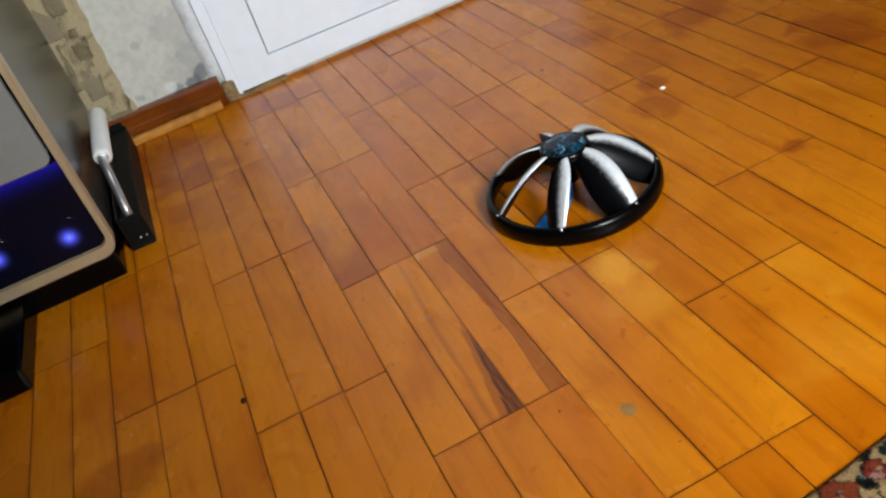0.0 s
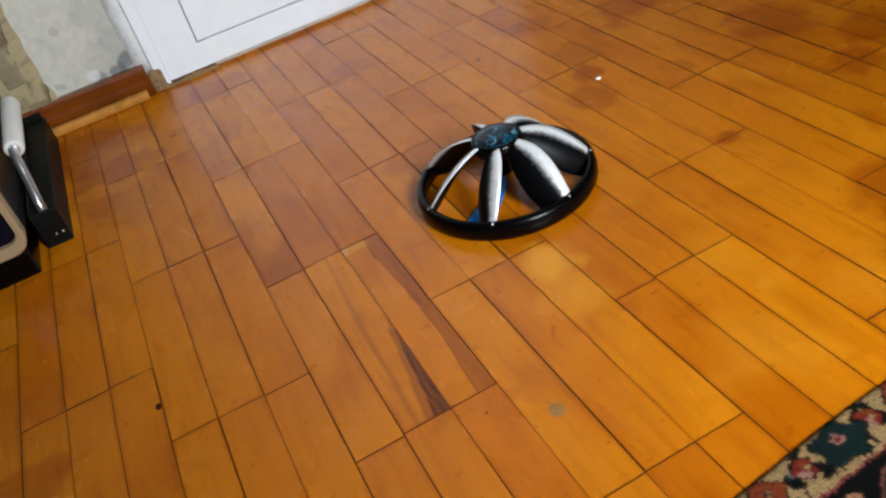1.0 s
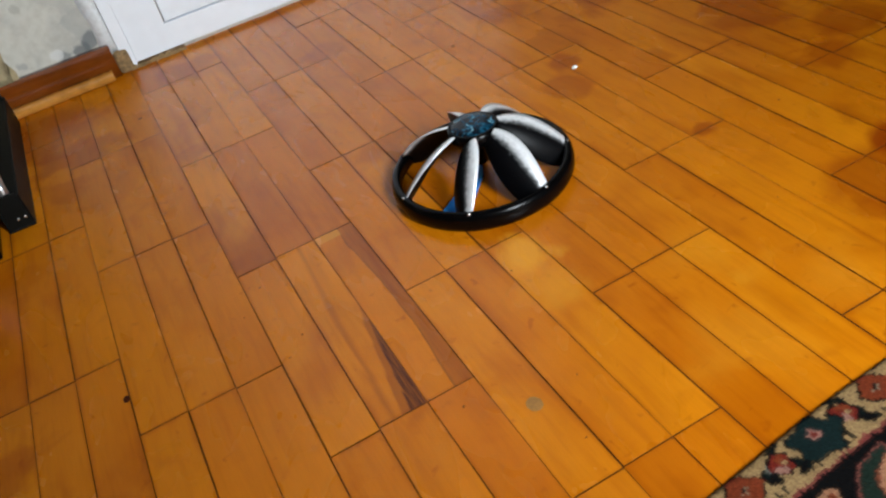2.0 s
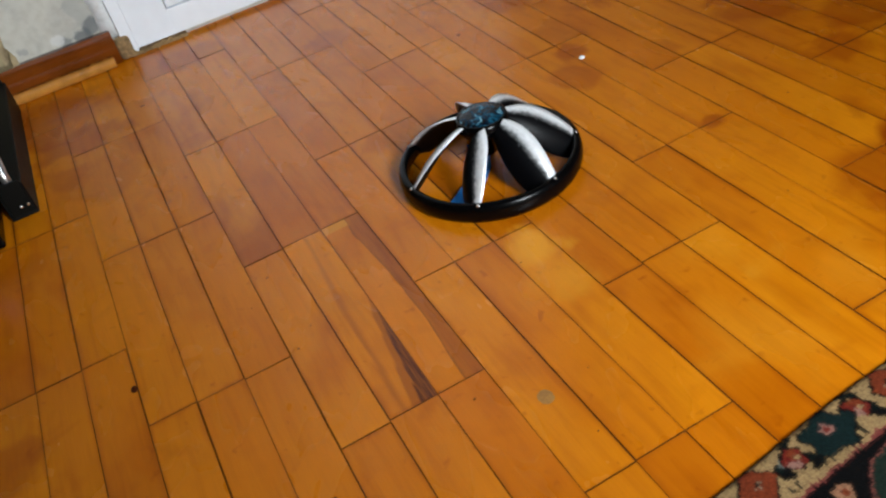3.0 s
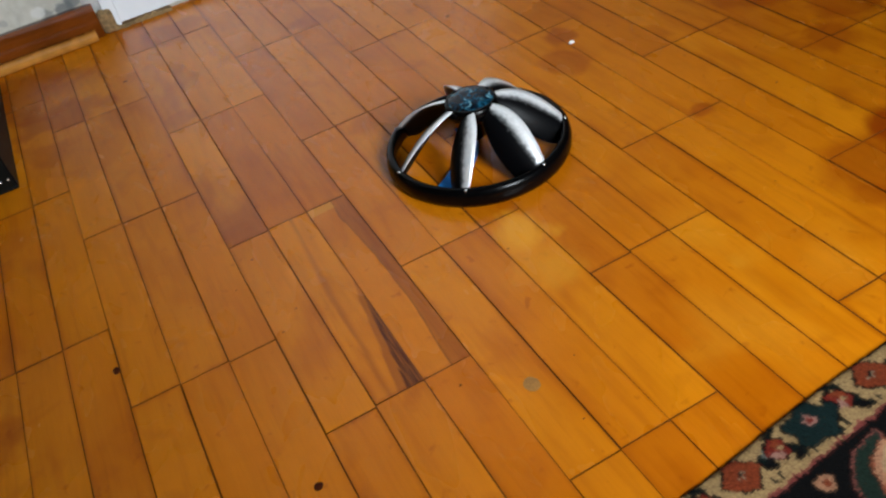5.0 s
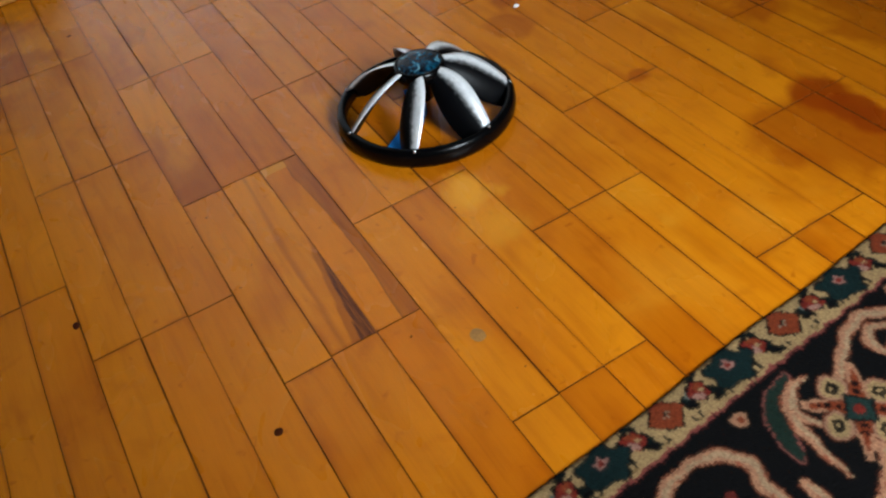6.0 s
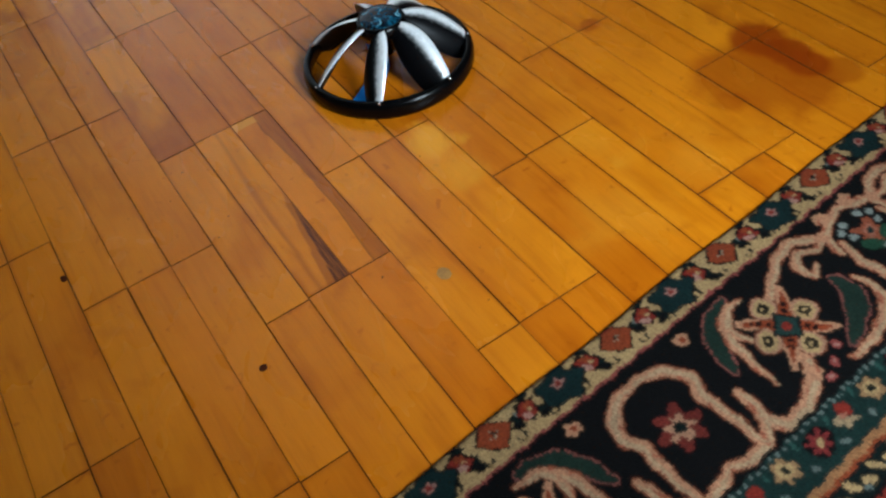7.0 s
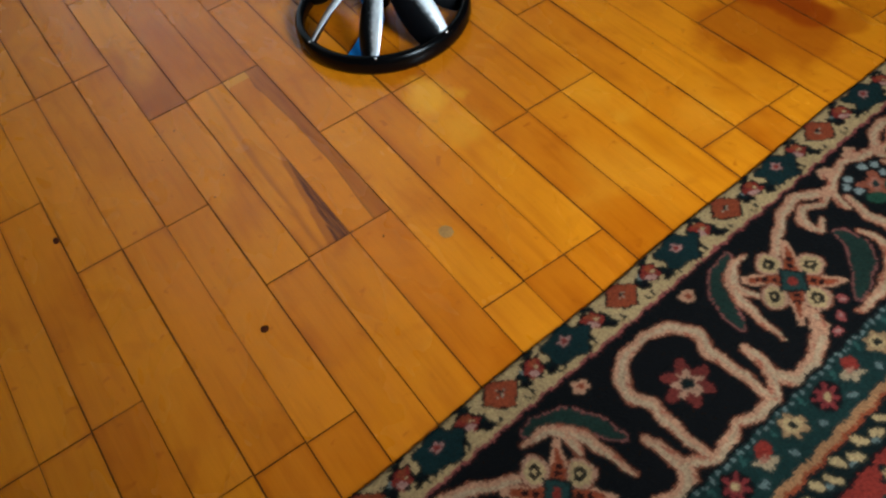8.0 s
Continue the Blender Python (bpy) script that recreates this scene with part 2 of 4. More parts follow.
def hub_print(name):
    m, nt, b = material(name)
    tc = nt.nodes.new("ShaderNodeTexCoord")
    v = node(nt, "ShaderNodeTexNoise", Scale=55.0, Detail=5.0, Distortion=2.0)
    nt.links.new(tc.outputs["Object"], v.inputs["Vector"])
    nt.links.new(ramp(nt, v.outputs["Fac"], [(0.40, (0.002, 0.003, 0.006)), (0.52, (0.003, 0.020, 0.040)), (0.60, (0.010, 0.10, 0.17)), (0.70, (0.30, 0.55, 0.62))]), b.inputs["Base Color"])
    b.inputs["Roughness"].default_value = 0.22
    b.inputs["Specular IOR Level"].default_value = 0.16
    bump(nt, b, v.outputs["Fac"], 0.5, 0.0015)
    return m


def glow(name, colour, strength, reach=None, axis=None):
    """A glowing face; with reach it paints a halo that dies off from the middle (or along an axis) over that many
    metres.
    """
    m, nt, b = material(name)
    b.inputs["Base Color"].default_value = (0.004, 0.004, 0.012, 1)
    b.inputs["Roughness"].default_value = 0.08
    b.inputs["Specular IOR Level"].default_value = 0.13
    b.inputs["Emission Color"].default_value = (*colour, 1)
    b.inputs["Emission Strength"].default_value = strength
    if reach:
        tc = nt.nodes.new("ShaderNodeTexCoord")
        if axis is None:
            ln = nt.nodes.new("ShaderNodeVectorMath")
            ln.operation = "LENGTH"
            nt.links.new(tc.outputs["Object"], ln.inputs[0])
            f = ln.outputs["Value"]
        else:
            sp = nt.nodes.new("ShaderNodeSeparateXYZ")
            nt.links.new(tc.outputs["Object"], sp.inputs[0])
            f = maths(nt, "MULTIPLY", sp.outputs[axis], -1.0)
        f = maths(nt, "MAXIMUM", maths(nt, "SUBTRACT", 1.0, maths(nt, "DIVIDE", f, reach)), 0.0)
        nt.links.new(maths(nt, "MULTIPLY", maths(nt, "POWER", f, 4.0), strength), b.inputs["Emission Strength"])
    return m


STAINS_AND_SHADE = [(0.843, 0.005, 0.052, 0.9, 1.0), (0.852, -0.045, 0.038, 0.9, 1.0), (0.847, -0.085, 0.034, 0.9, 1.0), (0.870, -0.125, 0.035, 0.5, 1.0), (0.705, -0.07, 0.035, 0.5, 1.2), (0.775, -0.06, 0.105, 0.55, 1.2),
          (0.683, 0.21, 0.022, 0.6, 2.5), (0.66, 0.545, 0.040, 0.6, 3.0), (0.62, 0.47, 0.04, 0.45, 3.0), (0.28, 0.53, 0.04, 0.4, 3.0), (0.03, 0.79, 0.04, 0.3, 3.0), (0.10, 1.17, 0.07, 0.45, 2.5),
          (0.36, 0.98, 0.05, 0.35, 3.0), (1.05, 0.30, 0.06, 0.5, 2.5), (-0.20, 0.86, 0.05, 0.35, 3.0), (0.70, 0.82, 0.05, 0.45, 3.0), (0.02, 0.40, 0.03, 0.3, 3.0),
          # shade painted in: a dimmer far right, and darkness beside tray and appliance
          (0.98, 0.42, 0.10, 0.55, 2.2), (1.08, 0.12, 0.12, 0.5, 2.2), (0.86, 0.72, 0.08, 0.5, 2.5), (1.15, 0.62, 0.15, 0.5, 2.2), (0.95, 0.22, 0.06, 0.5, 2.5), (-0.30, 0.62, 0.05, 0.2, 2.5), (-0.16, 0.98, 0.09, 0.5, 2.2), (-0.20, 1.12, 0.13, 0.55, 2.0), (-0.14, 0.80, 0.09, 0.2, 2.5), (-0.36, 0.20, 0.07, 0.4, 2.2)]
PALE = [(0.335, 0.145, 0.036, 0.9), (0.372, 0.120, 0.022, 0.7), (0.34, 0.07, 0.05, 0.5), (0.49, 0.01, 0.05, 0.25), (0.45, -0.15, 0.08, 0.25), (0.60, -0.13, 0.08, 0.3)]
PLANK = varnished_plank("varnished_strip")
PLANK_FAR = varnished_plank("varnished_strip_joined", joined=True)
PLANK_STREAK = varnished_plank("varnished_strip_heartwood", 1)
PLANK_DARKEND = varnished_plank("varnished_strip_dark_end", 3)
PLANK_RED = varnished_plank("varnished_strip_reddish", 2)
SUBFLOOR = plain("joint_dirt", (0.115, 0.034, 0.005), 0.9)
WALL = plaster("grey_filler_plaster", (0.60, 0.60, 0.53), (0.46, 0.47, 0.43), 7.0, 0.12,
               [(-0.055, 0.20, 0.06, 0.5, (0.40, 0.41, 0.38)), (-0.04, 0.13, 0.05, 0.55, (0.36, 0.38, 0.36)), (-0.045, 0.085, 0.022, 0.8, (0.14, 0.16, 0.17)), (-0.075, 0.070, 0.020, 0.8, (0.12, 0.14, 0.15)),
                (-0.11, 0.072, 0.016, 0.7, (0.17, 0.19, 0.19)), (-0.125, 0.082, 0.016, 0.7, (0.72, 0.74, 0.72)), (-0.155, 0.20, 0.012, 0.4, (0.30, 0.29, 0.24)), (-0.195, 0.085, 0.015, 0.4, (0.16, 0.17, 0.19))])
FILLER = plaster("white_filler", (0.74, 0.77, 0.78), (0.62, 0.65, 0.65), 12.0, 0.2)
# lighter than the board: the bead's window highlight is put into its colour
BEAD = plain("bead_painted_highlight", (0.52, 0.22, 0.040), 0.13, scale=40, vary=0.35, relief=0.1, coat=0.8)
WALLPAPER = plaster("torn_beige_wallpaper", (0.43, 0.35, 0.20), (0.15, 0.11, 0.055), 19.0, 0.8)
PAPER_PALE = plaster("pale_paper_backing", (0.52, 0.44, 0.28), (0.32, 0.24, 0.13), 24.0, 0.5)
ROOM = plaster("room_wall_paper", (0.40, 0.33, 0.24), (0.33, 0.27, 0.19), 3.0)
CEIL = plaster("ceiling_white", (0.55, 0.53, 0.49), (0.5, 0.48, 0.44), 2.0)
WHITE = plain("white_gloss_paint", (0.84, 0.90, 0.96), 0.35, scale=30, vary=0.04, relief=0.12)
GROOVE = plain("grey_groove", (0.20, 0.19, 0.18), 0.7)
BASE = plain("brown_varnished_skirting", (0.17, 0.040, 0.005), 0.16, scale=16, vary=0.4, relief=0.1, coat=0.7)
CHIP = plain("chipped_edge", (0.25, 0.16, 0.07), 0.85, scale=120, vary=0.7, relief=0.6)
BLACK = plain("black_plastic", (0.0012, 0.0012, 0.0014), 0.22, scale=120, vary=0.2, relief=0.08)
BLACKTRAY = plain("matt_black_plastic", (0.004, 0.0045, 0.004), 0.5, scale=90, vary=0.3, relief=0.1)
SILVER = plain("silver_grey_panel", (0.27, 0.27, 0.25), 0.45, metal=0.3, scale=80, vary=0.06, relief=0.03)
TRIM = plain("champagne_trim", (0.48, 0.37, 0.22), 0.4, metal=0.4, scale=60, vary=0.08, relief=0.03)
SIDE = plain("glossy_grey_steel", (0.022, 0.022, 0.020), 0.22, metal=0.0, scale=14, vary=0.3, relief=0.05)
GLASS = plain("dark_smoked_window", (0.004, 0.004, 0.010), 0.08, scale=30, vary=0.1, relief=0.0)
BLUE_LED = glow("blue_lamp_and_halo", (0.10, 0.12, 1.0), 2.6, 0.030)
BLUE_HAZE = glow("blue_painted_haze", (0.03, 0.02, 1.0), 0.24, 0.055, 2)
ROLLER = plain("white_foam", (0.72, 0.70, 0.66), 0.8, scale=200, vary=0.08, relief=0.3)
STEEL = plain("zinc_wire", (0.55, 0.55, 0.55), 0.3, metal=0.9, scale=100, vary=0.15)
BLADE = blade_paint("silver_to_black_blade")
HUB = hub_print("teal_print")
BLUE = plain("blue_plastic", (0.02, 0.19, 0.55), 0.4, scale=80, vary=0.12)
SCREW = plain("bright_screw", (0.8, 0.8, 0.8), 0.25, metal=0.9)
WOOL = rug_wool("knotted_wool")
KNOT = plain("dark_knot", (0.05, 0.010, 0.003), 0.8, scale=300, vary=0.4)
TICK = plain("brown_tick", (0.16, 0.045, 0.008), 0.4, scale=300, vary=0.4)
for dull in (SUBFLOOR, KNOT, TICK):                       # dust and bare wood do not shine
    dull.node_tree.nodes["Principled BSDF"].inputs["Specular IOR Level"].default_value = 0.05
SMUDGE = plain("grey_smudge", (0.30, 0.135, 0.030), 0.6, scale=300, vary=0.4)
CRUMB = plain("white_crumb", (0.8, 0.78, 0.74), 0.8, scale=400)
FRAME = plain("window_frame_paint", (0.78, 0.77, 0.74), 0.4, scale=30, vary=0.05)


# ---- mesh helpers ----
def mesh_of(name, bm, mat, smooth=False):
    me = bpy.data.meshes.new(name)
    bm.normal_update()
    bm.to_mesh(me)
    bm.free()
    for m in (mat if isinstance(mat, (list, tuple)) else [mat]):
        me.materials.append(m)
    if smooth:
        for p in me.polygons:
            p.use_smooth = True
    return me


def part(name, bm, mat, parent=None, label="", smooth=False):
    ob = new(name, mesh_of(name, bm, mat, smooth))
    ob.parent = parent
    if label:
        tagged(ob, label)
    return ob


def thing(name, label, category, at=(0, 0, 0), rz=0.0, kind="", group=""):
    ob = new(name)
    ob.matrix_basis = pose(*at, 0, 0, rz)
    return tagged(ob, label, category, group, kind)


def box(bm, x0, x1, y0, y1, z0, z1, bevel=0.0, seg=2):
    r = bmesh.ops.create_cube(bm, size=1.0)
    bmesh.ops.scale(bm, vec=(x1 - x0, y1 - y0, z1 - z0), verts=r["verts"])
    bmesh.ops.translate(bm, vec=((x0 + x1) / 2, (y0 + y1) / 2, (z0 + z1) / 2), verts=r["verts"])
    if bevel:
        edges = list({e for v in r["verts"] for e in v.link_edges})
        bmesh.ops.bevel(bm, geom=edges, offset=bevel, segments=seg, profile=0.5, affect="EDGES")


def boxed(*args, **kw):
    bm = bmesh.new()
    box(bm, *args, **kw)
    return bm


def tube(path, radius, sides=12, caps=True):
    """A round bar along a list of points; radius a number or one per point."""
    bm = bmesh.new()
    pts = [Vector(p) for p in path]
    rings = []
    for i, p in enumerate(pts):
        d = (pts[min(i + 1, len(pts) - 1)] - pts[max(i - 1, 0)]).normalized()
        q = d.to_track_quat("Z", "Y")
        r = radius[i] if isinstance(radius, (list, tuple)) else radius
        rings.append([bm.verts.new(p + q @ Vector((r * math.cos(a), r * math.sin(a), 0))) for a in (2 * math.pi * k / sides for k in range(sides))])
    for a, b in zip(rings, rings[1:]):
        for k in range(sides):
            bm.faces.new((a[k], a[(k + 1) % sides], b[(k + 1) % sides], b[k]))
    if caps:
        bm.faces.new(rings[0][::-1])
        bm.faces.new(rings[-1])
    return bm


def lathe(profile, sides=64, centre=(0, 0)):
    """Turns a closed or open list of (radius, z) round a vertical axis."""
    bm = bmesh.new()
    rings = []
    for r, z in profile:
        if r < 1e-6:
            rings.append([bm.verts.new((centre[0], centre[1], z))])
        else:
            rings.append([bm.verts.new((centre[0] + r * math.cos(a), centre[1] + r * math.sin(a), z)) for a in (2 * math.pi * k / sides for k in range(sides))])
    for a, b in zip(rings, rings[1:]):
        for k in range(sides):
            k2 = (k + 1) % sides
            if len(a) == 1:
                bm.faces.new((a[0], b[k2], b[k]))
            elif len(b) == 1:
                bm.faces.new((a[k], a[k2], b[0]))
            else:
                bm.faces.new((a[k], a[k2], b[k2], b[k]))
    return bm


def extruded(profile, x0, x1):
    """A moulding: a profile of (y, z) drawn out along x."""
    bm = bmesh.new()
    a = [bm.verts.new((x0, y, z)) for y, z in profile]
    b = [bm.verts.new((x1, y, z)) for y, z in profile]
    n = len(profile)
    for k in range(n):
        bm.faces.new((a[k], b[k], b[(k + 1) % n], a[(k + 1) % n]))
    bm.faces.new(a[::-1])
    bm.faces.new(b)
    bmesh.ops.recalc_face_normals(bm, faces=bm.faces)
    return bm


# ---- the room ----
T = 0.15
floor = tagged(new("floor", mesh_of("floor", boxed(RX0 - T, RX1 + T, RY0 - T, RY1 + T, -0.12, -0.0011), SUBFLOOR)),
               "varnished orange-brown strip parquet in staggered triples", "floor", kind="structure")
ceiling = tagged(new("ceiling", mesh_of("ceiling", boxed(RX0 - T, RX1 + T, RY0 - T, RY1 + T, RZ, RZ + 0.12), CEIL)),
                 "plain white plastered ceiling", "ceiling", kind="structure")
wall_north = tagged(new("wall_north", mesh_of("wall_north", boxed(RX0 - T, 0.93, RY1, RY1 + T, -0.01, RZ), WALL)),
                    "patched grey-white plaster wall with smears of filler", "wall", kind="structure")
# unseen darker wall right of the door, added so the floor reflects less
tagged(new("wall_north_papered", mesh_of("wall_north_papered", boxed(0.93, RX1 + T, RY1, RY1 + T, -0.01, RZ), ROOM)), "plain muted beige wallpapered wall, out of view", "wall", kind="structure")
bm = bmesh.new()
box(bm, RX0 - T, WIN[0], RY0 - T, RY0, -0.01, RZ)
box(bm, WIN[1], RX1 + T, RY0 - T, RY0, -0.01, RZ)
box(bm, WIN[0], WIN[1], RY0 - T, RY0, -0.01, WIN[2])
box(bm, WIN[0], WIN[1], RY0 - T, RY0, WIN[3], RZ)
tagged(new("wall_south", mesh_of("wall_south", bm, ROOM)), "muted beige wallpapered wall with a window opening", "wall", kind="structure")
bm = bmesh.new()                                          # unseen wall added to shade the floor's sides; its gap passes window light
box(bm, RX0, 0.33, -1.42, -1.30, -0.01, RZ)
box(bm, 0.82, RX1, -1.42, -1.30, -0.01, RZ)
box(bm, 0.33, 0.82, -1.42, -1.30, 2.05, RZ)
tagged(new("wall_partition", mesh_of("wall_partition", bm, ROOM)), "plain beige wall added out of view, its gap narrowing the window light", "wall", kind="structure")
tagged(new("wall_west", mesh_of("wall_west", boxed(RX0 - T, RX0, RY0, RY1, -0.01, RZ), ROOM)), "plain muted beige wallpapered wall, out of view", "wall", kind="structure")
tagged(new("wall_east", mesh_of("wall_east", boxed(RX1, RX1 + T, RY0, RY1, -0.01, RZ), ROOM)), "plain muted beige wallpapered wall, out of view", "wall", kind="structure")
window = tagged(new("window_1"), "white painted window letting in daylight", "window", kind="structure")
fy0, fy1, wm = RY0 - 0.12, RY0 - 0.07, (WIN[0] + WIN[1]) / 2
for x0, x1, z0, z1 in ((WIN[0], WIN[0] + 0.06, WIN[2], WIN[3]), (WIN[1] - 0.06, WIN[1], WIN[2], WIN[3]), (wm - 0.04, wm + 0.04, WIN[2], WIN[3]),
                       (WIN[0] + 0.06, wm - 0.04, WIN[2], WIN[2] + 0.06), (wm + 0.04, WIN[1] - 0.06, WIN[2], WIN[2] + 0.06),
                       (WIN[0] + 0.06, wm - 0.04, WIN[3] - 0.06, WIN[3]), (wm + 0.04, WIN[1] - 0.06, WIN[3] - 0.06, WIN[3])):
    part("window_frame", boxed(x0, x1, fy0, fy1, z0, z1, bevel=0.006), FRAME, window)

# skirting: a stepped board with a round bead at its foot, ending short of the door casing
prof = [(1.305, 0.0), (1.277, 0.0), (1.277, 0.023), (1.2765, 0.028), (1.2780, 0.034), (1.2815, 0.0385), (1.2845, 0.0395), (1.2845, 0.043), (1.2835, 0.047), (1.2850, 0.054), (1.2890, 0.060), (1.2945, 0.066), (1.305, 0.069)]
baseboard = tagged(new("baseboard", mesh_of("baseboard", extruded(prof, RX0, -0.020), BASE, True)), "brown varnished wooden skirting board with a beaded foot", "baseboard", kind="structure")
foot = [(1.2765, 0.0), (1.261, 0.0), (1.2555, 0.003), (1.2535, 0.008), (1.2545, 0.014), (1.259, 0.0185), (1.266, 0.021), (1.2765, 0.022)]
part("bead", extruded(foot, RX0, -0.036), BEAD, baseboard, "varnished quarter-round bead, its highlight painted golden", smooth=True)
part("end_block", boxed(-0.020, 0.012, 1.277, 1.303, 0.0, 0.050, bevel=0.008), CHIP, baseboard, "chipped, scuffed end of the skirting")

# torn wallpaper strip left standing on the plaster
def torn_strip():
    bm = bmesh.new()
    rows = 46
    left, right = [], []
    for i in range(rows + 1):
        z = 0.058 + i * (2.2 - 0.058) / rows if i > 18 else 0.058 + i * 0.026
        w = 0.010 * noise.noise((0.3, 0.0, z * 9)) + 0.006 * noise.noise((7.0, 0.0, z * 40))
        right.append((-0.222 + w + (0.010 if z < 0.09 else 0), z))
        left.append((-0.46, z))
    def sheet(y):
        return [[bm.verts.new((x0 + (x1 - x0) * (k / 6) ** 0.6, y - 0.005 * (0.5 + noise.noise((k * 1.3, 2.0, z * 30))), z)) for k in range(7)] for (x0, z), (x1, _) in zip(left, right)]
    front = sheet(1.3005)
    back = [[bm.verts.new((v.co.x, 1.304, v.co.z)) for v in row] for row in front]
    for a, b in zip(front, front[1:]):
        for k in range(6):
            bm.faces.new((a[k], a[k + 1], b[k + 1], b[k]))
    for a, b, c, d in zip(front, front[1:], back, back[1:]):
        bm.faces.new((a[6], c[6], d[6], b[6]))
    for k in range(6):
        bm.faces.new((front[0][k + 1], front[0][k], back[0][k], back[0][k + 1]))
    bmesh.ops.recalc_face_normals(bm, faces=bm.faces)
    return bm


def curled_flap(x0, z0, w, h, curl, seed):
    """A loose tongue of paper that bends away from the wall."""
    bm = bmesh.new()
    rows = []
    for i in range(9):
        f = i / 8
        z = z0 + h * (1 - f)
        out = curl * f ** 2
        rows.append([bm.verts.new((x0 + (k / 6 - 0.5) * w * (1 - 0.25 * f) + 0.004 * noise.noise((k, f * 3, seed)), 1.2985 - out - 0.004 * noise.noise((k * 0.7, f * 4, seed + 3)), z + 0.004 * noise.noise((k * 1.3, 5, seed)) * f)) for k in range(7)])
    for a, b in zip(rows, rows[1:]):
        for k in range(6):
            bm.faces.new((a[k], a[k + 1], b[k + 1], b[k]))
    bmesh.ops.solidify(bm, geom=bm.faces[:], thickness=0.0012)
    bmesh.ops.recalc_face_normals(bm, faces=bm.faces)
    return bm


paper = thing("torn_wallpaper", "torn strip of stained beige wallpaper on grey plaster", "wallpaper")
part("sheet", torn_strip(), WALLPAPER, paper)
for x, z, w, h, curl, seed, mat in ((-0.275, 0.125, 0.050, 0.085, 0.004, 4.0, PAPER_PALE), (-0.315, 0.155, 0.040, 0.110, 0.006, 6.0, WALLPAPER), (-0.258, 0.215, 0.040, 0.070, 0.005, 8.0, WALLPAPER),
                                    (-0.300, 0.275, 0.055, 0.095, 0.005, 9.0, PAPER_PALE), (-0.335, 0.085, 0.045, 0.070, 0.004, 12.0, PAPER_PALE), (-0.262, 0.320, 0.045, 0.110, 0.006, 14.0, WALLPAPER)):
    part("torn_layer", curled_flap(x, z, w, h, curl, seed), mat, paper, smooth=True)
part("loose_flap", curled_flap(-0.252, 0.056, 0.062, 0.050, 0.005, 1.0), WALLPAPER, paper, "crumpled loose flap at the foot", smooth=True)


# ---- white door ----
def door():
    d = thing("door_1", "white painted wooden door with an inset panel, chipped at the foot", "door", kind="structure")
    x0, x1, top = 0.022, 0.86, 2.03
    part("casing", boxed(-0.004, x0, 1.288, 1.307, 0.004, top + 0.06, bevel=0.0015), WHITE, d)
    part("casing", boxed(x1, x1 + 0.07, 1.281, 1.307, 0.004, top + 0.06, bevel=0.003), WHITE, d)
    part("casing", boxed(x0, x1, 1.281, 1.307, top, top + 0.06, bevel=0.003), WHITE, d)
    # filler smeared from the plaster up to the casing
    bm = bmesh.new()
    rows = []
    for i in range(60):
        z = 0.05 + i * 2.0 / 59
        w = 0.034 + 0.012 * noise.noise((z * 14, 4.0, 0))
        rows.append([bm.verts.new(p) for p in ((-0.0045, 1.2955, z), (-0.0045 - w * 0.45, 1.3008 + 0.0012 * noise.noise((z * 30, 1, 2)), z), (-0.0045 - w, 1.304, z), (-0.0045 - w, 1.3055, z), (-0.0045, 1.3055, z))])
    for p, q in zip(rows, rows[1:]):
        for k in range(5):
            bm.faces.new((p[k], p[(k + 1) % 5], q[(k + 1) % 5], q[k]))
    bm.faces.new(rows[0])
    bm.faces.new(rows[-1])
    bmesh.ops.recalc_face_normals(bm, faces=bm.faces)
    part("filler_seam", bm, FILLER, d, "smeared white filler", smooth=True)
    y0, y1 = 1.2885, 1.309
    px0, px1, pz0, pz1 = 0.114, x1 - 0.10, 0.072, 0.92
    part("leaf", boxed(x0 + 0.0003, px0 - 0.003, y0, y1, 0.012, top - 0.002, bevel=0.0006), WHITE, d)
    part("stile", boxed(px1 + 0.003, x1 - 0.001, y0, y1, 0.012, top - 0.002, bevel=0.003), WHITE, d)
    part("bottom_rail", boxed(px0 - 0.003, px1 + 0.003, y0, y1, 0.012, pz0 - 0.003, bevel=0.0006), WHITE, d)
    part("lock_rail", boxed(px0 - 0.003, px1 + 0.003, y0, y1, pz1 + 0.003, pz1 + 0.14, bevel=0.002), WHITE, d)
    part("panel", boxed(px0, px1, y0 + 0.0025, y1, pz0, pz1, bevel=0.002), WHITE, d)
    part("panel", boxed(px0, px1, y0 + 0.0025, y1, pz1 + 0.146, top - 0.10, bevel=0.002), WHITE, d)
    part("top_rail", boxed(px0 - 0.003, px1 + 0.003, y0, y1, top - 0.094, top - 0.002, bevel=0.002), WHITE, d)
    part("groove_back", boxed(px0 - 0.004, px1 + 0.004, y1 - 0.006, y1 - 0.002, pz0 - 0.004, pz1 + 0.004), GROOVE, d)
    # ragged, chipped lower edge
    bm = bmesh.new()
    n = 60
    for i in range(n):
        a = x0 - 0.02 + (0.13) * i / n
        h = 0.006 + 0.014 * abs(noise.noise((a * 60, 0, 3)))
        box(bm, a, a + 0.13 / n + 0.001, 1.283 + 0.006 * noise.noise((a * 90, 1, 1)), 1.303, 0.0, h)
    part("chipped_foot", bm, CHIP, d, "flaked and chipped foot of the frame")
    return d


door()


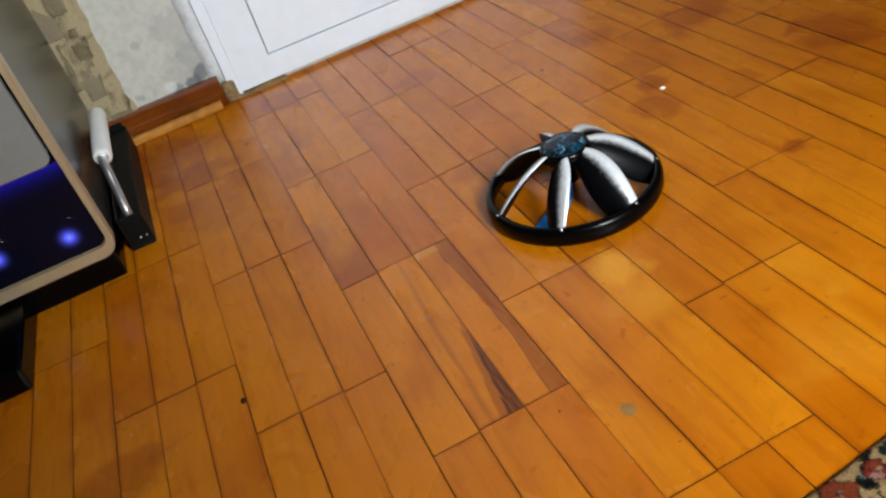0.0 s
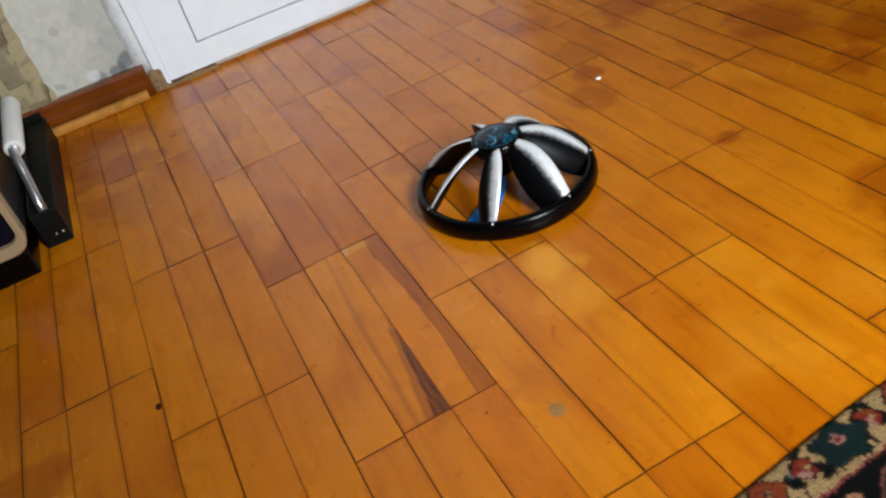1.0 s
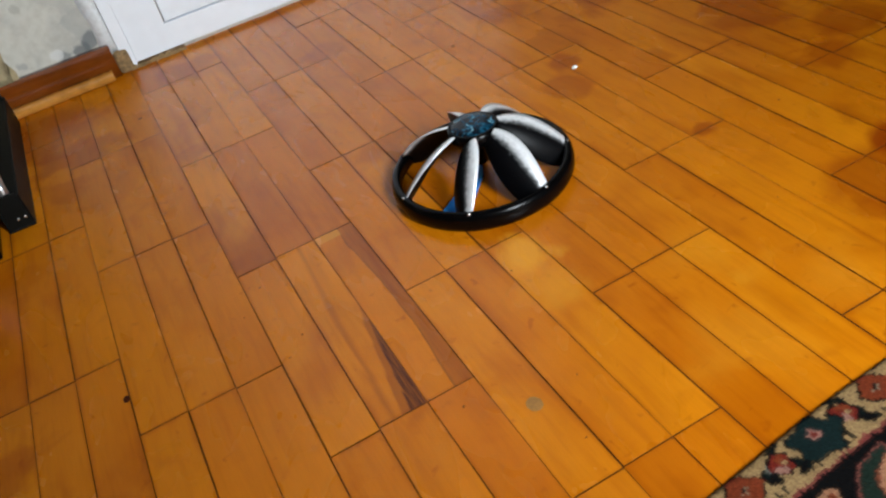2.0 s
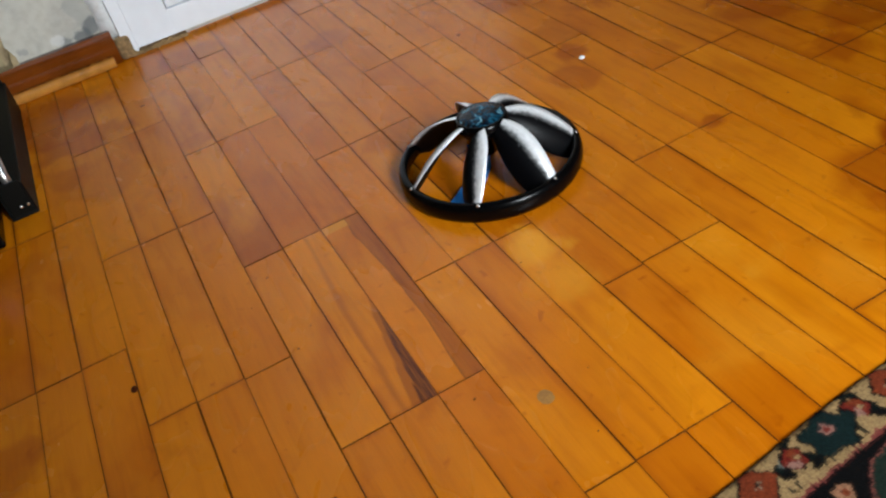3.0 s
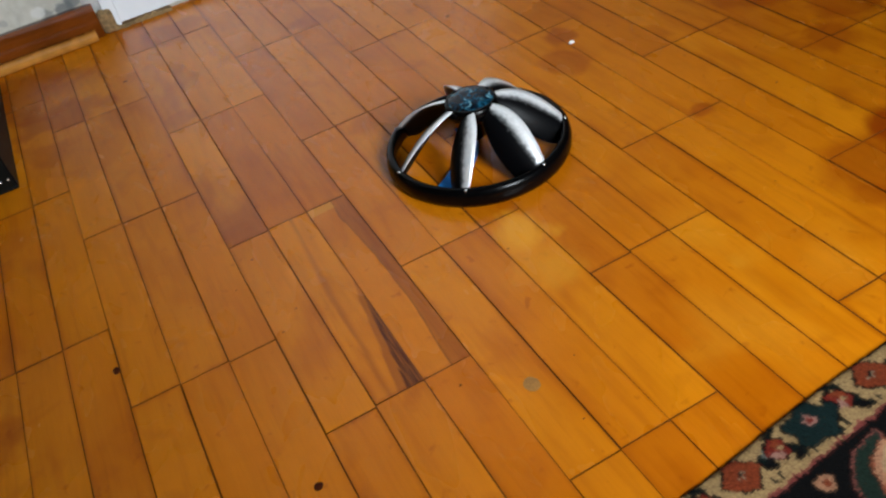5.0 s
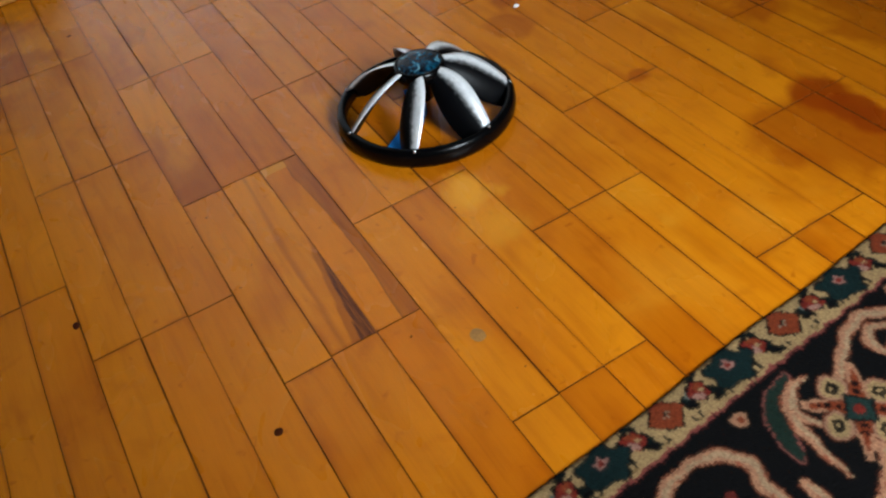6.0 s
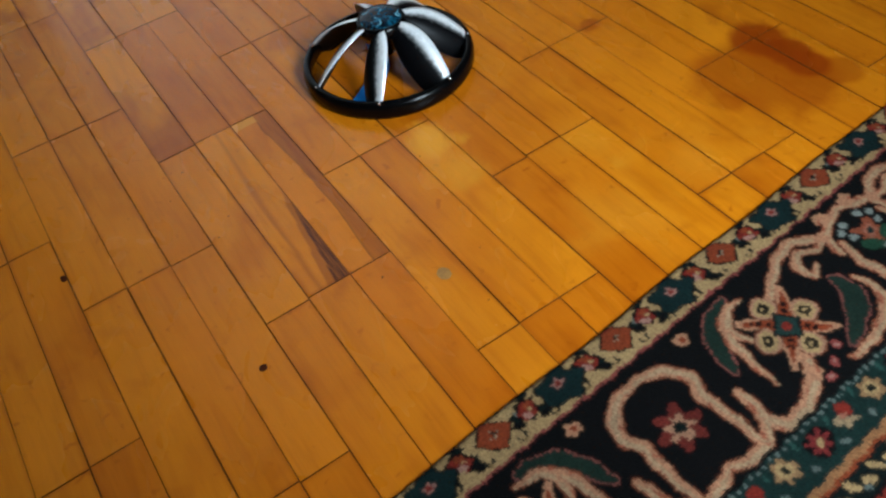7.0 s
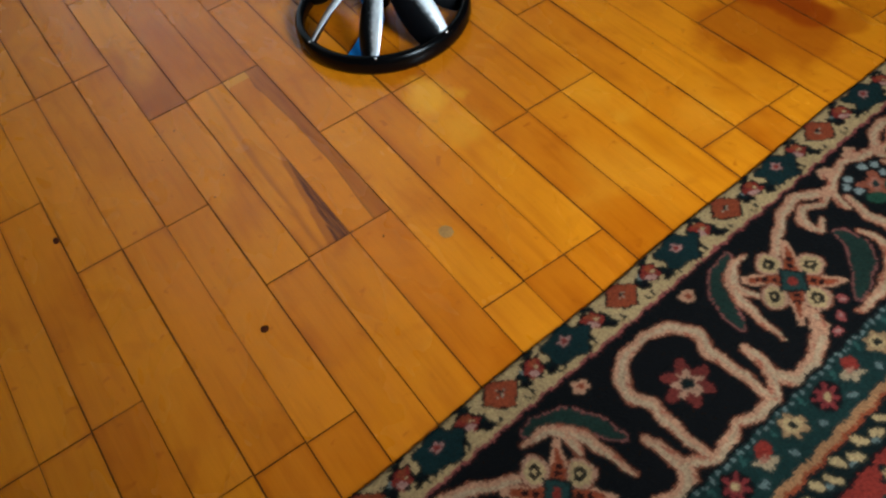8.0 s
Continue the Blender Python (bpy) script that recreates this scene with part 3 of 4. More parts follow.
# ---- grey cabinet with a smoked window and blue lamps ----
def appliance():
    a = thing("floor_appliance", "grey floor appliance with smoked window and blue lamps", "appliance")
    X0, X1, Y0, Y1, Z0, Z1 = -0.86, -0.301, 0.694, 1.250, 0.050, 0.66
    part("body", boxed(X0 + 0.01, X1 - 0.004, Y0 + 0.022, Y1, Z0 + 0.006, Z1, bevel=0.012, seg=3), SIDE, a, "glossy grey steel sides")
    # rounded front trim as a closed loop
    def loop(x0, x1, z0, z1, r, y, n=8):
        out = []
        for cx, cz, s in ((x1 - r, z0 + r, -90), (x1 - r, z1 - r, 0), (x0 + r, z1 - r, 90), (x0 + r, z0 + r, 180)):
            for k in range(n + 1):
                t = radians(s + 90 * k / n)
                out.append((cx + r * math.cos(t), y, cz + r * math.sin(t)))
        return out
    bm = bmesh.new()
    layers = [loop(X0, X1, Z0, Z1, 0.030, Y0 + 0.030), loop(X0, X1, Z0, Z1, 0.030, Y0 + 0.003), loop(X0 + 0.003, X1 - 0.003, Z0 + 0.003, Z1 - 0.003, 0.028, Y0),
              loop(X0 + 0.016, X1 - 0.010, Z0 + 0.022, Z1 - 0.012, 0.020, Y0), loop(X0 + 0.018, X1 - 0.012, Z0 + 0.024, Z1 - 0.014, 0.019, Y0 + 0.012)]
    vs = [[bm.verts.new(p) for p in l] for l in layers]
    for p, q in zip(vs, vs[1:]):
        for k in range(len(p)):
            bm.faces.new((p[k], p[(k + 1) % len(p)], q[(k + 1) % len(q)], q[k]))
    bmesh.ops.recalc_face_normals(bm, faces=bm.faces)
    part("front_trim", bm, TRIM, a, "champagne-coloured rounded front trim")
    bm = bmesh.new()
    px0, px1, pz0, pz1 = X0 + 0.022, X1 - 0.017, 0.238, Z1 - 0.02
    vs = [[bm.verts.new(p) for p in l] for l in (loop(px0, px1, pz0, pz1, 0.016, Y0 + 0.020), loop(px0, px1, pz0, pz1, 0.016, Y0 + 0.004), loop(px0 + 0.002, px1 - 0.002, pz0 + 0.002, pz1 - 0.002, 0.0145, Y0 + 0.002))]
    for p, q in zip(vs, vs[1:]):
        for k in range(len(p)):
            bm.faces.new((p[k], p[(k + 1) % len(p)], q[(k + 1) % len(q)], q[k]))
    bm.faces.new(vs[-1])
    bmesh.ops.recalc_face_normals(bm, faces=bm.faces)
    part("control_panel", bm, SILVER, a, "silver-grey control panel")
    part("handle_slot", boxed(-0.398, -0.366, Y0 - 0.001, Y0 + 0.006, 0.312, 0.318, bevel=0.002), BLACK, a)
    win = part("smoked_window", boxed(X0 + 0.018, X1 - 0.012, Y0 + 0.008, Y0 + 0.014, Z0 + 0.024, 0.256), GLASS, a, "black smoked window")
    # each disc is a lamp together with its halo, painted as fading emission
    for x, z in ((-0.362, 0.110), (-0.477, 0.125)):
        lamp = part("lamp", lathe([(0.037, 0.0), (0.0365, 0.0003), (0, 0.0003)], 32), BLUE_LED, win, "blue lamp with its halo painted on the smoked window")
        lamp.matrix_basis = pose(x, Y0 + 0.008, z, 90, 0, 0)
    # blue haze on the glass, put in as a glowing strip
    haze_band = part("haze_strip", boxed(-0.25, 0.0, 0.0, 0.0012, -0.055, 0.0), BLUE_HAZE, win, "dim blue haze painted below the control panel")
    haze_band.matrix_basis = pose(X1 - 0.013, Y0 + 0.0068, 0.238)
    part("plinth", boxed(X0 + 0.03, X1 - 0.012, Y0 + 0.012, Y1 - 0.02, 0.0, Z0 + 0.004, bevel=0.004), BLACK, a, "black plinth")
    part("foot", boxed(-0.86, -0.478, 0.492, Y0 + 0.03, 0.0, 0.042, bevel=0.006), BLACK, a, "black protruding foot plate")
    return a


appliance()


# ---- black tray beside it, with a paint roller ----
def tray():
    t = thing("plastic_tray", "narrow matt black plastic tray on the parquet", "tray")
    x0, x1, y0, y1, h = -0.298, -0.253, 0.775, 1.245, 0.075
    part("bottom", boxed(x0, x1, y0, y1, 0.0, 0.006, bevel=0.002), BLACKTRAY, t)
    part("side_wall", boxed(x0, x0 + 0.004, y0, y1, 0.006, h, bevel=0.0015), BLACKTRAY, t)
    part("side_wall", boxed(x1 - 0.004, x1, y0, y1, 0.006, h - 0.012, bevel=0.0015), BLACKTRAY, t)
    part("end_wall", boxed(x0 + 0.004, x1 - 0.004, y0, y0 + 0.004, 0.006, h - 0.006, bevel=0.0015), BLACKTRAY, t)
    part("end_wall", boxed(x0 + 0.004, x1 - 0.004, y1 - 0.004, y1, 0.006, h, bevel=0.0015), BLACKTRAY, t)
    part("lid", boxed(x0 + 0.004, x1 - 0.004, y0 + 0.004, y1 - 0.004, h - 0.022, h - 0.014, bevel=0.002), BLACKTRAY, t)
    for x in (-0.274, -0.262):
        bm = bmesh.new()
        bmesh.ops.create_uvsphere(bm, u_segments=10, v_segments=6, radius=0.0028)
        bmesh.ops.translate(bm, vec=(x, y0 - 0.001, 0.022), verts=bm.verts)
        part("rivet", bm, SCREW, t, "small bright rivet", smooth=True)
    return t


def roller():
    r = thing("paint_roller", "white foam paint roller on a bent wire frame", "paint roller")
    a, b = Vector((-0.274, 0.870, 0.152)), Vector((-0.272, 1.085, 0.163))
    d = (b - a).normalized()
    part("sleeve", tube([a, a + d * 0.002, a + d * 0.006, b - d * 0.012, b - d * 0.004, b], [0.013, 0.016, 0.0172, 0.0172, 0.0155, 0.010], 24), ROLLER, r, "white foam sleeve", smooth=True)
    part("core", tube([a - d * 0.004, a + d * 0.004], 0.010, 16), STEEL, r)
    wire = [a + d * 0.01, a - d * 0.012, a - d * 0.024 + Vector((0, 0, -0.006)), Vector((-0.274, 0.838, 0.130)), Vector((-0.274, 0.815, 0.100)), Vector((-0.2735, 0.790, 0.078)), Vector((-0.273, 0.784, 0.054))]
    part("wire_frame", tube(wire, 0.0078, 14), STEEL, r, "bent zinc wire frame", smooth=True)
    return r


tray()
roller()


# ---- the bladed wheel toy ----
def flying_wheel():
    cx, cy = 0.386, 0.340
    w = thing("bladed_wheel", "black plastic ring wheel with seven silver and black blades", "toy", at=(cx, cy, 0))
    R = 0.1365
    rim = [(R - 0.013, 0.006), (R - 0.010, 0.001), (R - 0.003, 0.0), (R, 0.006), (R + 0.0005, 0.014), (R - 0.001, 0.023), (R - 0.005, 0.028), (R - 0.010, 0.029), (R - 0.0135, 0.026), (R - 0.0145, 0.016), (R - 0.013, 0.006)]
    part("rim", lathe(rim, 96), BLACK, w, "black plastic outer ring", smooth=True)
    hub = part("hub", lathe([(0, 0.062), (0.025, 0.062), (0.034, 0.066), (0.0385, 0.073), (0.0388, 0.083), (0.0365, 0.088), (0.0332, 0.0895), (0.0325, 0.088), (0, 0.0885)], 48), BLACK, w, "black hub", smooth=True)
    part("badge", lathe([(0.0322, 0.0888), (0.0315, 0.0898), (0.018, 0.0914), (0, 0.0922)], 40), HUB, hub, "glossy dark teal printed badge", smooth=True)
    part("boss", lathe([(0.016, 0.066), (0.016, 0.030), (0.012, 0.026), (0, 0.026)], 24), BLACK, w, smooth=True)

    def blade():
        bm = bmesh.new()
        col = bm.loops.layers.float_color.new("chord")
        n, m = 14, 8
        top, low = [], []
        for i in range(n + 1):
            f = i / n
            r = 0.032 + f * (R - 0.010 - 0.032)
            zc = 0.084 - 0.056 * f ** 2.1
            chord = 0.014 + 0.051 * math.sin(math.pi * min(1, f * 0.76 + 0.06)) ** 0.85
            tilt = radians(38 + 18 * f)
            rt, rl = [], []
            for k in range(m + 1):
                s = k / m
                camber = 0.16 * chord * math.sin(math.pi * s)
                along, up = -chord * s * math.cos(tilt) + camber * math.sin(tilt) * -1, -chord * s * math.sin(tilt) + camber * math.cos(tilt)
                z = max(0.004, zc + up + 0.004)
                rt.append((bm.verts.new((r, along + (0.34 - 0.12 * f) * chord, z)), s))
                rl.append((bm.verts.new((r, along + (0.34 - 0.12 * f) * chord, max(0.002, z - 0.0022))), s))
            top.append(rt)
            low.append(rl)

        def face(vs):
            fc = bm.faces.new([v for v, _ in vs])
            for l, (_, s) in zip(fc.loops, vs):
                l[col] = (s, s, s, 1)
        for i in range(n):
            for k in range(m):
                face((top[i][k], top[i + 1][k], top[i + 1][k + 1], top[i][k + 1]))
                face((low[i][k + 1], low[i + 1][k + 1], low[i + 1][k], low[i][k]))
            face((top[i + 1][0], top[i][0], low[i][0], low[i + 1][0]))
            face((top[i][m], top[i + 1][m], low[i + 1][m], low[i][m]))
        for row, rlow in ((top[0], low[0]), (top[n], low[n])):
            for k in range(m):
                face((row[k], row[k + 1], rlow[k + 1], rlow[k]))
        bmesh.ops.recalc_face_normals(bm, faces=bm.faces)
        return bm
    me = mesh_of("blade", blade(), BLADE, True)
    bm = bmesh.new()
    bmesh.ops.create_uvsphere(bm, u_segments=10, v_segments=6, radius=0.0025)
    screw = mesh_of("screw", bm, SCREW, True)
    for k in range(7):
        ang = -128 + 360 / 7 * k
        ob = new("blade", me)
        ob.parent, ob.matrix_basis = w, pose(0, 0, 0, 0, 0, ang)
        if k == 0:
            tagged(ob, "silver-plated blade with bright and dark reflections painted in")
        sc = new("screw", screw)
        sc.parent = ob
        sc.matrix_basis = pose(R - 0.006, 0.004, 0.027)
    return w


flying_wheel()

bm = bmesh.new()
pts = [(-0.072, -0.064), (-0.026, -0.026), (0.014, 0.012), (0.038, 0.070)]
top = []
for i, (x, y) in enumerate(pts):
    wdt = (0.020, 0.014, 0.011, 0.014)[i]
    top.append(((x - wdt, y + wdt * 0.6), (x + wdt, y - wdt * 0.6)))
va = [[bm.verts.new((*p, 0.004)) for p in row] for row in top]
vb = [[bm.verts.new((*p, 0.0)) for p in row] for row in top]
for i in range(3):
    bm.faces.new((va[i][0], va[i][1], va[i + 1][1], va[i + 1][0]))
    for s in (0, 1):
        bm.faces.new((va[i][s], va[i + 1][s], vb[i + 1][s], vb[i][s]))
for i in (0, 3):
    bm.faces.new((va[i][0], va[i][1], vb[i][1], vb[i][0]))
bmesh.ops.recalc_face_normals(bm, faces=bm.faces)
ob = tagged(new("blue_strip", mesh_of("blue_strip", bm, BLUE)), "flat blue plastic strip lying under the wheel", "plastic strip")
ob.matrix_basis = pose(0.360, 0.332, 0.0005)


# ---- patterned rug: one woven sheet of knots, each with its own colour ----
def rug():
    L, Wd, step = 1.5, 0.8, 0.0022
    nu, nv = int(L / step), int(Wd / step)
    u = -0.25 + (np.arange(nu) + 0.5) * step
    v = (np.arange(nv) + 0.5) * step
    U, V = np.meshgrid(u, v, indexing="ij")
    rng = np.random.RandomState(5)
    U = U + 0.0005 * rng.randn(nu, nv) + 0.0012 * np.sin(V * 190 + U * 40)
    V = V + 0.0005 * rng.randn(nu, nv) + 0.0012 * np.sin(U * 210)
    fold = 0.69 - np.abs((U - 0.69 + 0.36) % 0.72 - 0.36)                # the main border mirrors at every second flower
    black, cream, peach = (0.0020, 0.0016, 0.0018), (0.42, 0.265, 0.115), (0.46, 0.215, 0.115)
    red, green, dgreen, rust, tan = (0.20, 0.020, 0.012), (0.008, 0.022, 0.018), (0.003, 0.007, 0.006), (0.235, 0.042, 0.014), (0.22, 0.13, 0.05)
    grey = (0.12, 0.14, 0.12)
    petal, pale = (0.40, 0.20, 0.115), (0.43, 0.27, 0.15)
    C = np.empty((nu, nv, 3))
    C[:] = black

    def put(mask, c):
        C[mask] = c

    def band(a, b):
        return (V >= a) & (V < b)

    def near(cu, cv, period):
        """Offsets from the nearest centre of a row of motifs."""
        if period is None:
            return fold - cu, V - cv
        return (U - cu + period / 2) % period - period / 2, V - cv

    def blob(cu, cv, ru, rv, c, period, turn=0.0, lobes=0.0, petals=5):
        x, y = near(cu, cv, period)
        ca, sa = math.cos(radians(turn)), math.sin(radians(turn))
        p, q = (x * ca + y * sa) / ru, (-x * sa + y * ca) / rv
        rho, th = np.hypot(p, q), np.arctan2(q, p)
        put(rho < 1 - lobes + lobes * np.cos(petals * th), c)

    def stroke(points, w0, w1, c, period, clip=None):
        """A swelling line through a few points, repeated along the rug."""
        pts = np.array(points)
        t = np.linspace(0, len(pts) - 1, 14 * len(pts))
        k = np.clip(t.astype(int), 0, len(pts) - 2)
        f = (t - k)[:, None]
        p0, p1, p2, p3 = (pts[np.clip(k + o, 0, len(pts) - 1)] for o in (-1, 0, 1, 2))
        xy = 0.5 * (2 * p1 + (p2 - p0) * f + (2 * p0 - 5 * p1 + 4 * p2 - p3) * f ** 2 + (3 * p1 - p0 - 3 * p2 + p3) * f ** 3)
        w = w0 + (w1 - w0) * np.sin(np.pi * t / t[-1])
        m = np.zeros(U.shape, bool)
        for (a, b), r in zip(xy, w):
            x, y = near(a, b, period)
            m |= x * x + y * y < r * r
        put(m if clip is None else m & clip, c)
    # outer floral border
    put(band(0.0, 0.049), cream)
    put(band(0.0, 0.004), tan)
    P = 0.179
    for off, turn in ((0.043, 20), (0.136, -25)):                   # red buds among dark leaves
        c0 = 0.451 + off
        for du, dv, ru, rv, tn in ((-0.016, 0.004, 0.012, 0.0055, 70), (0.014, 0.012, 0.014, 0.0055, 60), (0.005, -0.014, 0.012, 0.0045, 10)):
            blob(c0 + du, 0.019 + dv, ru, rv, dgreen, P, tn + turn, 0.12, 7)
        blob(c0 - 0.012, 0.021, 0.006, 0.003, grey, P, 60)
        blob(c0, 0.020, 0.0150, 0.0140, black, P, turn, 0.10, 6)
        blob(c0, 0.021, 0.0130, 0.0115, red, P, turn, 0.12, 5)
        blob(c0 + 0.003, 0.015, 0.0060, 0.0040, rust, P, turn)
        blob(c0 - 0.003, 0.026, 0.0058, 0.0040, (0.40, 0.20, 0.15), P, 20)
        for du, dv, tn in ((-0.017, 0.010, 60), (0.013, 0.017, 30)):
            blob(c0 + du, 0.020 + dv, 0.0085, 0.0042, black, P, tn + turn)
        blob(c0 + 0.004, 0.021, 0.0028, 0.0020, cream, P)
    blob(0.455, 0.023, 0.0335, 0.0255, black, P, 0, 0.12, 5)            # large green flower
    blob(0.455, 0.023, 0.0315, 0.0238, (0.006, 0.018, 0.017), P, 0, 0.12, 5)
    blob(0.455, 0.020, 0.0080, 0.0070, (0.36, 0.17, 0.13), P, 0, 0.2, 5)
    blob(0.455, 0.020, 0.0036, 0.0032, red, P)
    x, y = near(0.541, 0.020, P)                                     # red lozenge
    for size, c in ((0.0255, black), (0.0225, rust)):
        put(np.abs(x - 0.15 * y) + np.abs(y) * 1.1 < size, c)
    blob(0.541, 0.020, 0.0062, 0.0050, (0.30, 0.20, 0.12), P, 0, 0.3, 4)
    blob(0.541, 0.019, 0.0030, 0.0024, dgreen, P)
    for off in (0.024, 0.068, 0.112, 0.157):                         # little dark sprigs
        for s2 in (-1, 1):
            blob(0.451 + off + s2 * 0.0042, 0.041, 0.0018, 0.0042, dgreen, P, s2 * 12)
        blob(0.451 + off, 0.0445, 0.0040, 0.0014, tan, P)
    put(band(0.049, 0.0525), (0.24, 0.05, 0.04))
    put(band(0.0525, 0.056), black)
    # black main border: winding vine, leaves, star flowers
    field = band(0.056, 0.214)
    leaf_green, outline = (0.012, 0.024, 0.016), (0.17, 0.045, 0.020)
    for leaf, r in (([(0.488, 0.067), (0.458, 0.078), (0.435, 0.102), (0.421, 0.136)], 0.0115),
                    ([(0.597, 0.128), (0.600, 0.146), (0.590, 0.165), (0.566, 0.181), (0.540, 0.196)], 0.0125)):
        stroke(leaf, 0.005, r + 0.0022, (0.20, 0.06, 0.045), None, field)
        stroke(leaf, 0.003, r, leaf_green, None, field)
    vines = (([(0.493, 0.160), (0.486, 0.178), (0.470, 0.195), (0.441, 0.208), (0.415, 0.211), (0.401, 0.196), (0.403, 0.172), (0.405, 0.152)], 0.005, 0.0098),   # tail under the star
             ([(0.398, 0.192), (0.376, 0.208), (0.350, 0.208), (0.330, 0.200)], 0.005, 0.0075),
             ([(0.376, 0.206), (0.377, 0.164), (0.374, 0.133), (0.382, 0.109), (0.370, 0.086), (0.345, 0.074), (0.330, 0.074)], 0.005, 0.0085),
             ([(0.504, 0.112), (0.530, 0.097), (0.556, 0.082), (0.582, 0.069), (0.612, 0.066), (0.640, 0.084), (0.660, 0.080), (0.676, 0.073), (0.690, 0.070)], 0.005, 0.0072),
             ([(0.642, 0.088), (0.620, 0.091), (0.600, 0.081), (0.584, 0.095), (0.588, 0.112), (0.603, 0.106)], 0.003, 0.0062),
             ([(0.500, 0.077), (0.474, 0.081), (0.454, 0.100), (0.446, 0.127), (0.440, 0.172)], 0.0012, 0.0082),                                                   # tusk
             ([(0.458, 0.097), (0.465, 0.122)], 0.0030, 0.0055),
             ([(0.645, 0.088), (0.637, 0.116)], 0.0035, 0.0055),
             ([(0.652, 0.105), (0.644, 0.133), (0.645, 0.150), (0.650, 0.172), (0.672, 0.196), (0.690, 0.200)], 0.004, 0.0080),
             ([(0.618, 0.142), (0.621, 0.165), (0.612, 0.186), (0.580, 0.201), (0.549, 0.206), (0.524, 0.205)], 0.003, 0.0068))
    for line, a, b in vines:
        stroke(line, a * 0.85 + 0.0018, b * 0.85 + 0.0018, outline, None, field)
    for line, a, b in vines:
        stroke(line, a * 0.85, b * 0.85, peach, None, field)
        stroke([(p + 0.002, q + 0.0015) for p, q in line], a * 0.3, b * 0.40, pale, None, field)
    for cu, cv, ru, rv in ((0.668, 0.068, 0.013, 0.010), (0.640, 0.086, 0.010, 0.009), (0.478, 0.190, 0.013, 0.010), (0.494, 0.168, 0.012, 0.011)):
        blob(cu, cv, ru, rv, peach, None, 30, 0.1, 5)
    # short rust hatches across the vine
    hatch = (np.sin(fold * 260 + V * 170) > 0.80) & (np.sin(fold * 95 - V * 140) > -0.1)
    put(np.all(C == np.array(peach), -1) & hatch & field, (0.34, 0.10, 0.05))
    x, y = near(0.509, 0.135, None)                                  # star flower
    for a in range(4):
        ca, sa = math.cos(radians(90 * a + 45)), math.sin(radians(90 * a + 45))
        p, q = x * ca + y * sa, -x * sa + y * ca
        put((p > 0.006) & (p < 0.056) & (np.abs(q) < 0.0125 * (1 - p / 0.058) + 0.0026), peach)
        put((p > 0.006) & (p < 0.047) & (np.abs(q) < 0.0095 * (1 - p / 0.049) + 0.0014), rust)
        put((p > 0.014) & (p < 0.036) & (np.abs(q) < 0.0032) & (np.sin(p * 700) > -0.2), black)
        ca, sa = math.cos(radians(90 * a)), math.sin(radians(90 * a))
        p, q = x * ca + y * sa, -x * sa + y * ca
        r = np.hypot(p - 0.031, q)
        put(r < 0.0165, outline)
        put(r < 0.0148, petal)
        put(r < 0.0118, cream)
        put((r < 0.0070) & (r > 0.0026), black)
    put(np.maximum(np.abs(x + y), np.abs(x - y)) < 0.021, dgreen)
    put(np.maximum(np.abs(x + y), np.abs(x - y)) < 0.017, (0.016, 0.035, 0.028))
    put(np.hypot(x, y) < 0.0056, red)
    blob(0.690, 0.117, 0.038, 0.036, black, None, 0, 0.06, 8)            # round flower on a black ground
    blob(0.690, 0.117, 0.023, 0.022, (0.26, 0.065, 0.03), None, 10, 0.25, 5)
    blob(0.676, 0.131, 0.014, 0.009, (0.018, 0.055, 0.028), None, 40)
    blob(0.690, 0.117, 0.011, 0.011, (0.33, 0.12, 0.07), None, 10, 0.2, 5)
    blob(0.690, 0.117, 0.005, 0.005, green, None)
    blob(0.330, 0.140, 0.030, 0.028, (0.14, 0.020, 0.014), None, 0, 0.2, 6)
    blob(0.330, 0.140, 0.018, 0.017, petal, None, 20, 0.25, 6)
    blob(0.330, 0.140, 0.007, 0.007, dgreen, None)
    for cu, cv in ((0.664, 0.098), (0.676, 0.090), (0.668, 0.111), (0.684, 0.142)):
        blob(cu, cv, 0.0055, 0.0048, (0.22, 0.23, 0.20), None)
    for cu, cv in ((0.525, 0.184), (0.507, 0.195), (0.489, 0.205)):
        blob(cu, cv, 0.0060, 0.0056, (0.25, 0.05, 0.04), None)
        blob(cu, cv, 0.0026, 0.0024, (0.36, 0.17, 0.13), None)
    blob(0.412, 0.070, 0.0110, 0.0090, peach, None, 0, 0.15, 5)
    blob(0.412, 0.070, 0.0040, 0.0034, rust, None)
    # green guard stripe
    put(band(0.214, 0.219), black)
    put(band(0.219, 0.267), green)
    put(band(0.2195, 0.2235) & (np.sin(U * 640) > 0.0), grey)
    G = 0.138
    blob(0.416, 0.241, 0.0175, 0.0150, black, G)
    blob(0.416, 0.241, 0.0165, 0.0140, (0.18, 0.022, 0.020), G, 0, 0.25, 7)
    blob(0.416, 0.241, 0.0045, 0.0040, cream, G)
    blob(0.505, 0.238, 0.0150, 0.0140, (0.30, 0.16, 0.07), G, 0, 0.15, 6)
    blob(0.505, 0.238, 0.0085, 0.0080, cream, G)
    blob(0.505, 0.238, 0.0040, 0.0040, dgreen, G)
    blob(0.456, 0.243, 0.0130, 0.0100, (0.33, 0.22, 0.12), G, 25, 0.2, 4)
    blob(0.464, 0.234, 0.0095, 0.0080, red, G)
    blob(0.458, 0.240, 0.0045, 0.0035, (0.32, 0.12, 0.07), G)
    for off in (0.436, 0.482, 0.529):
        blob(off, 0.256, 0.0050, 0.0030, grey, G, 30)
        blob(off + 0.004, 0.229, 0.0025, 0.0055, (0.025, 0.065, 0.05), G, 20)
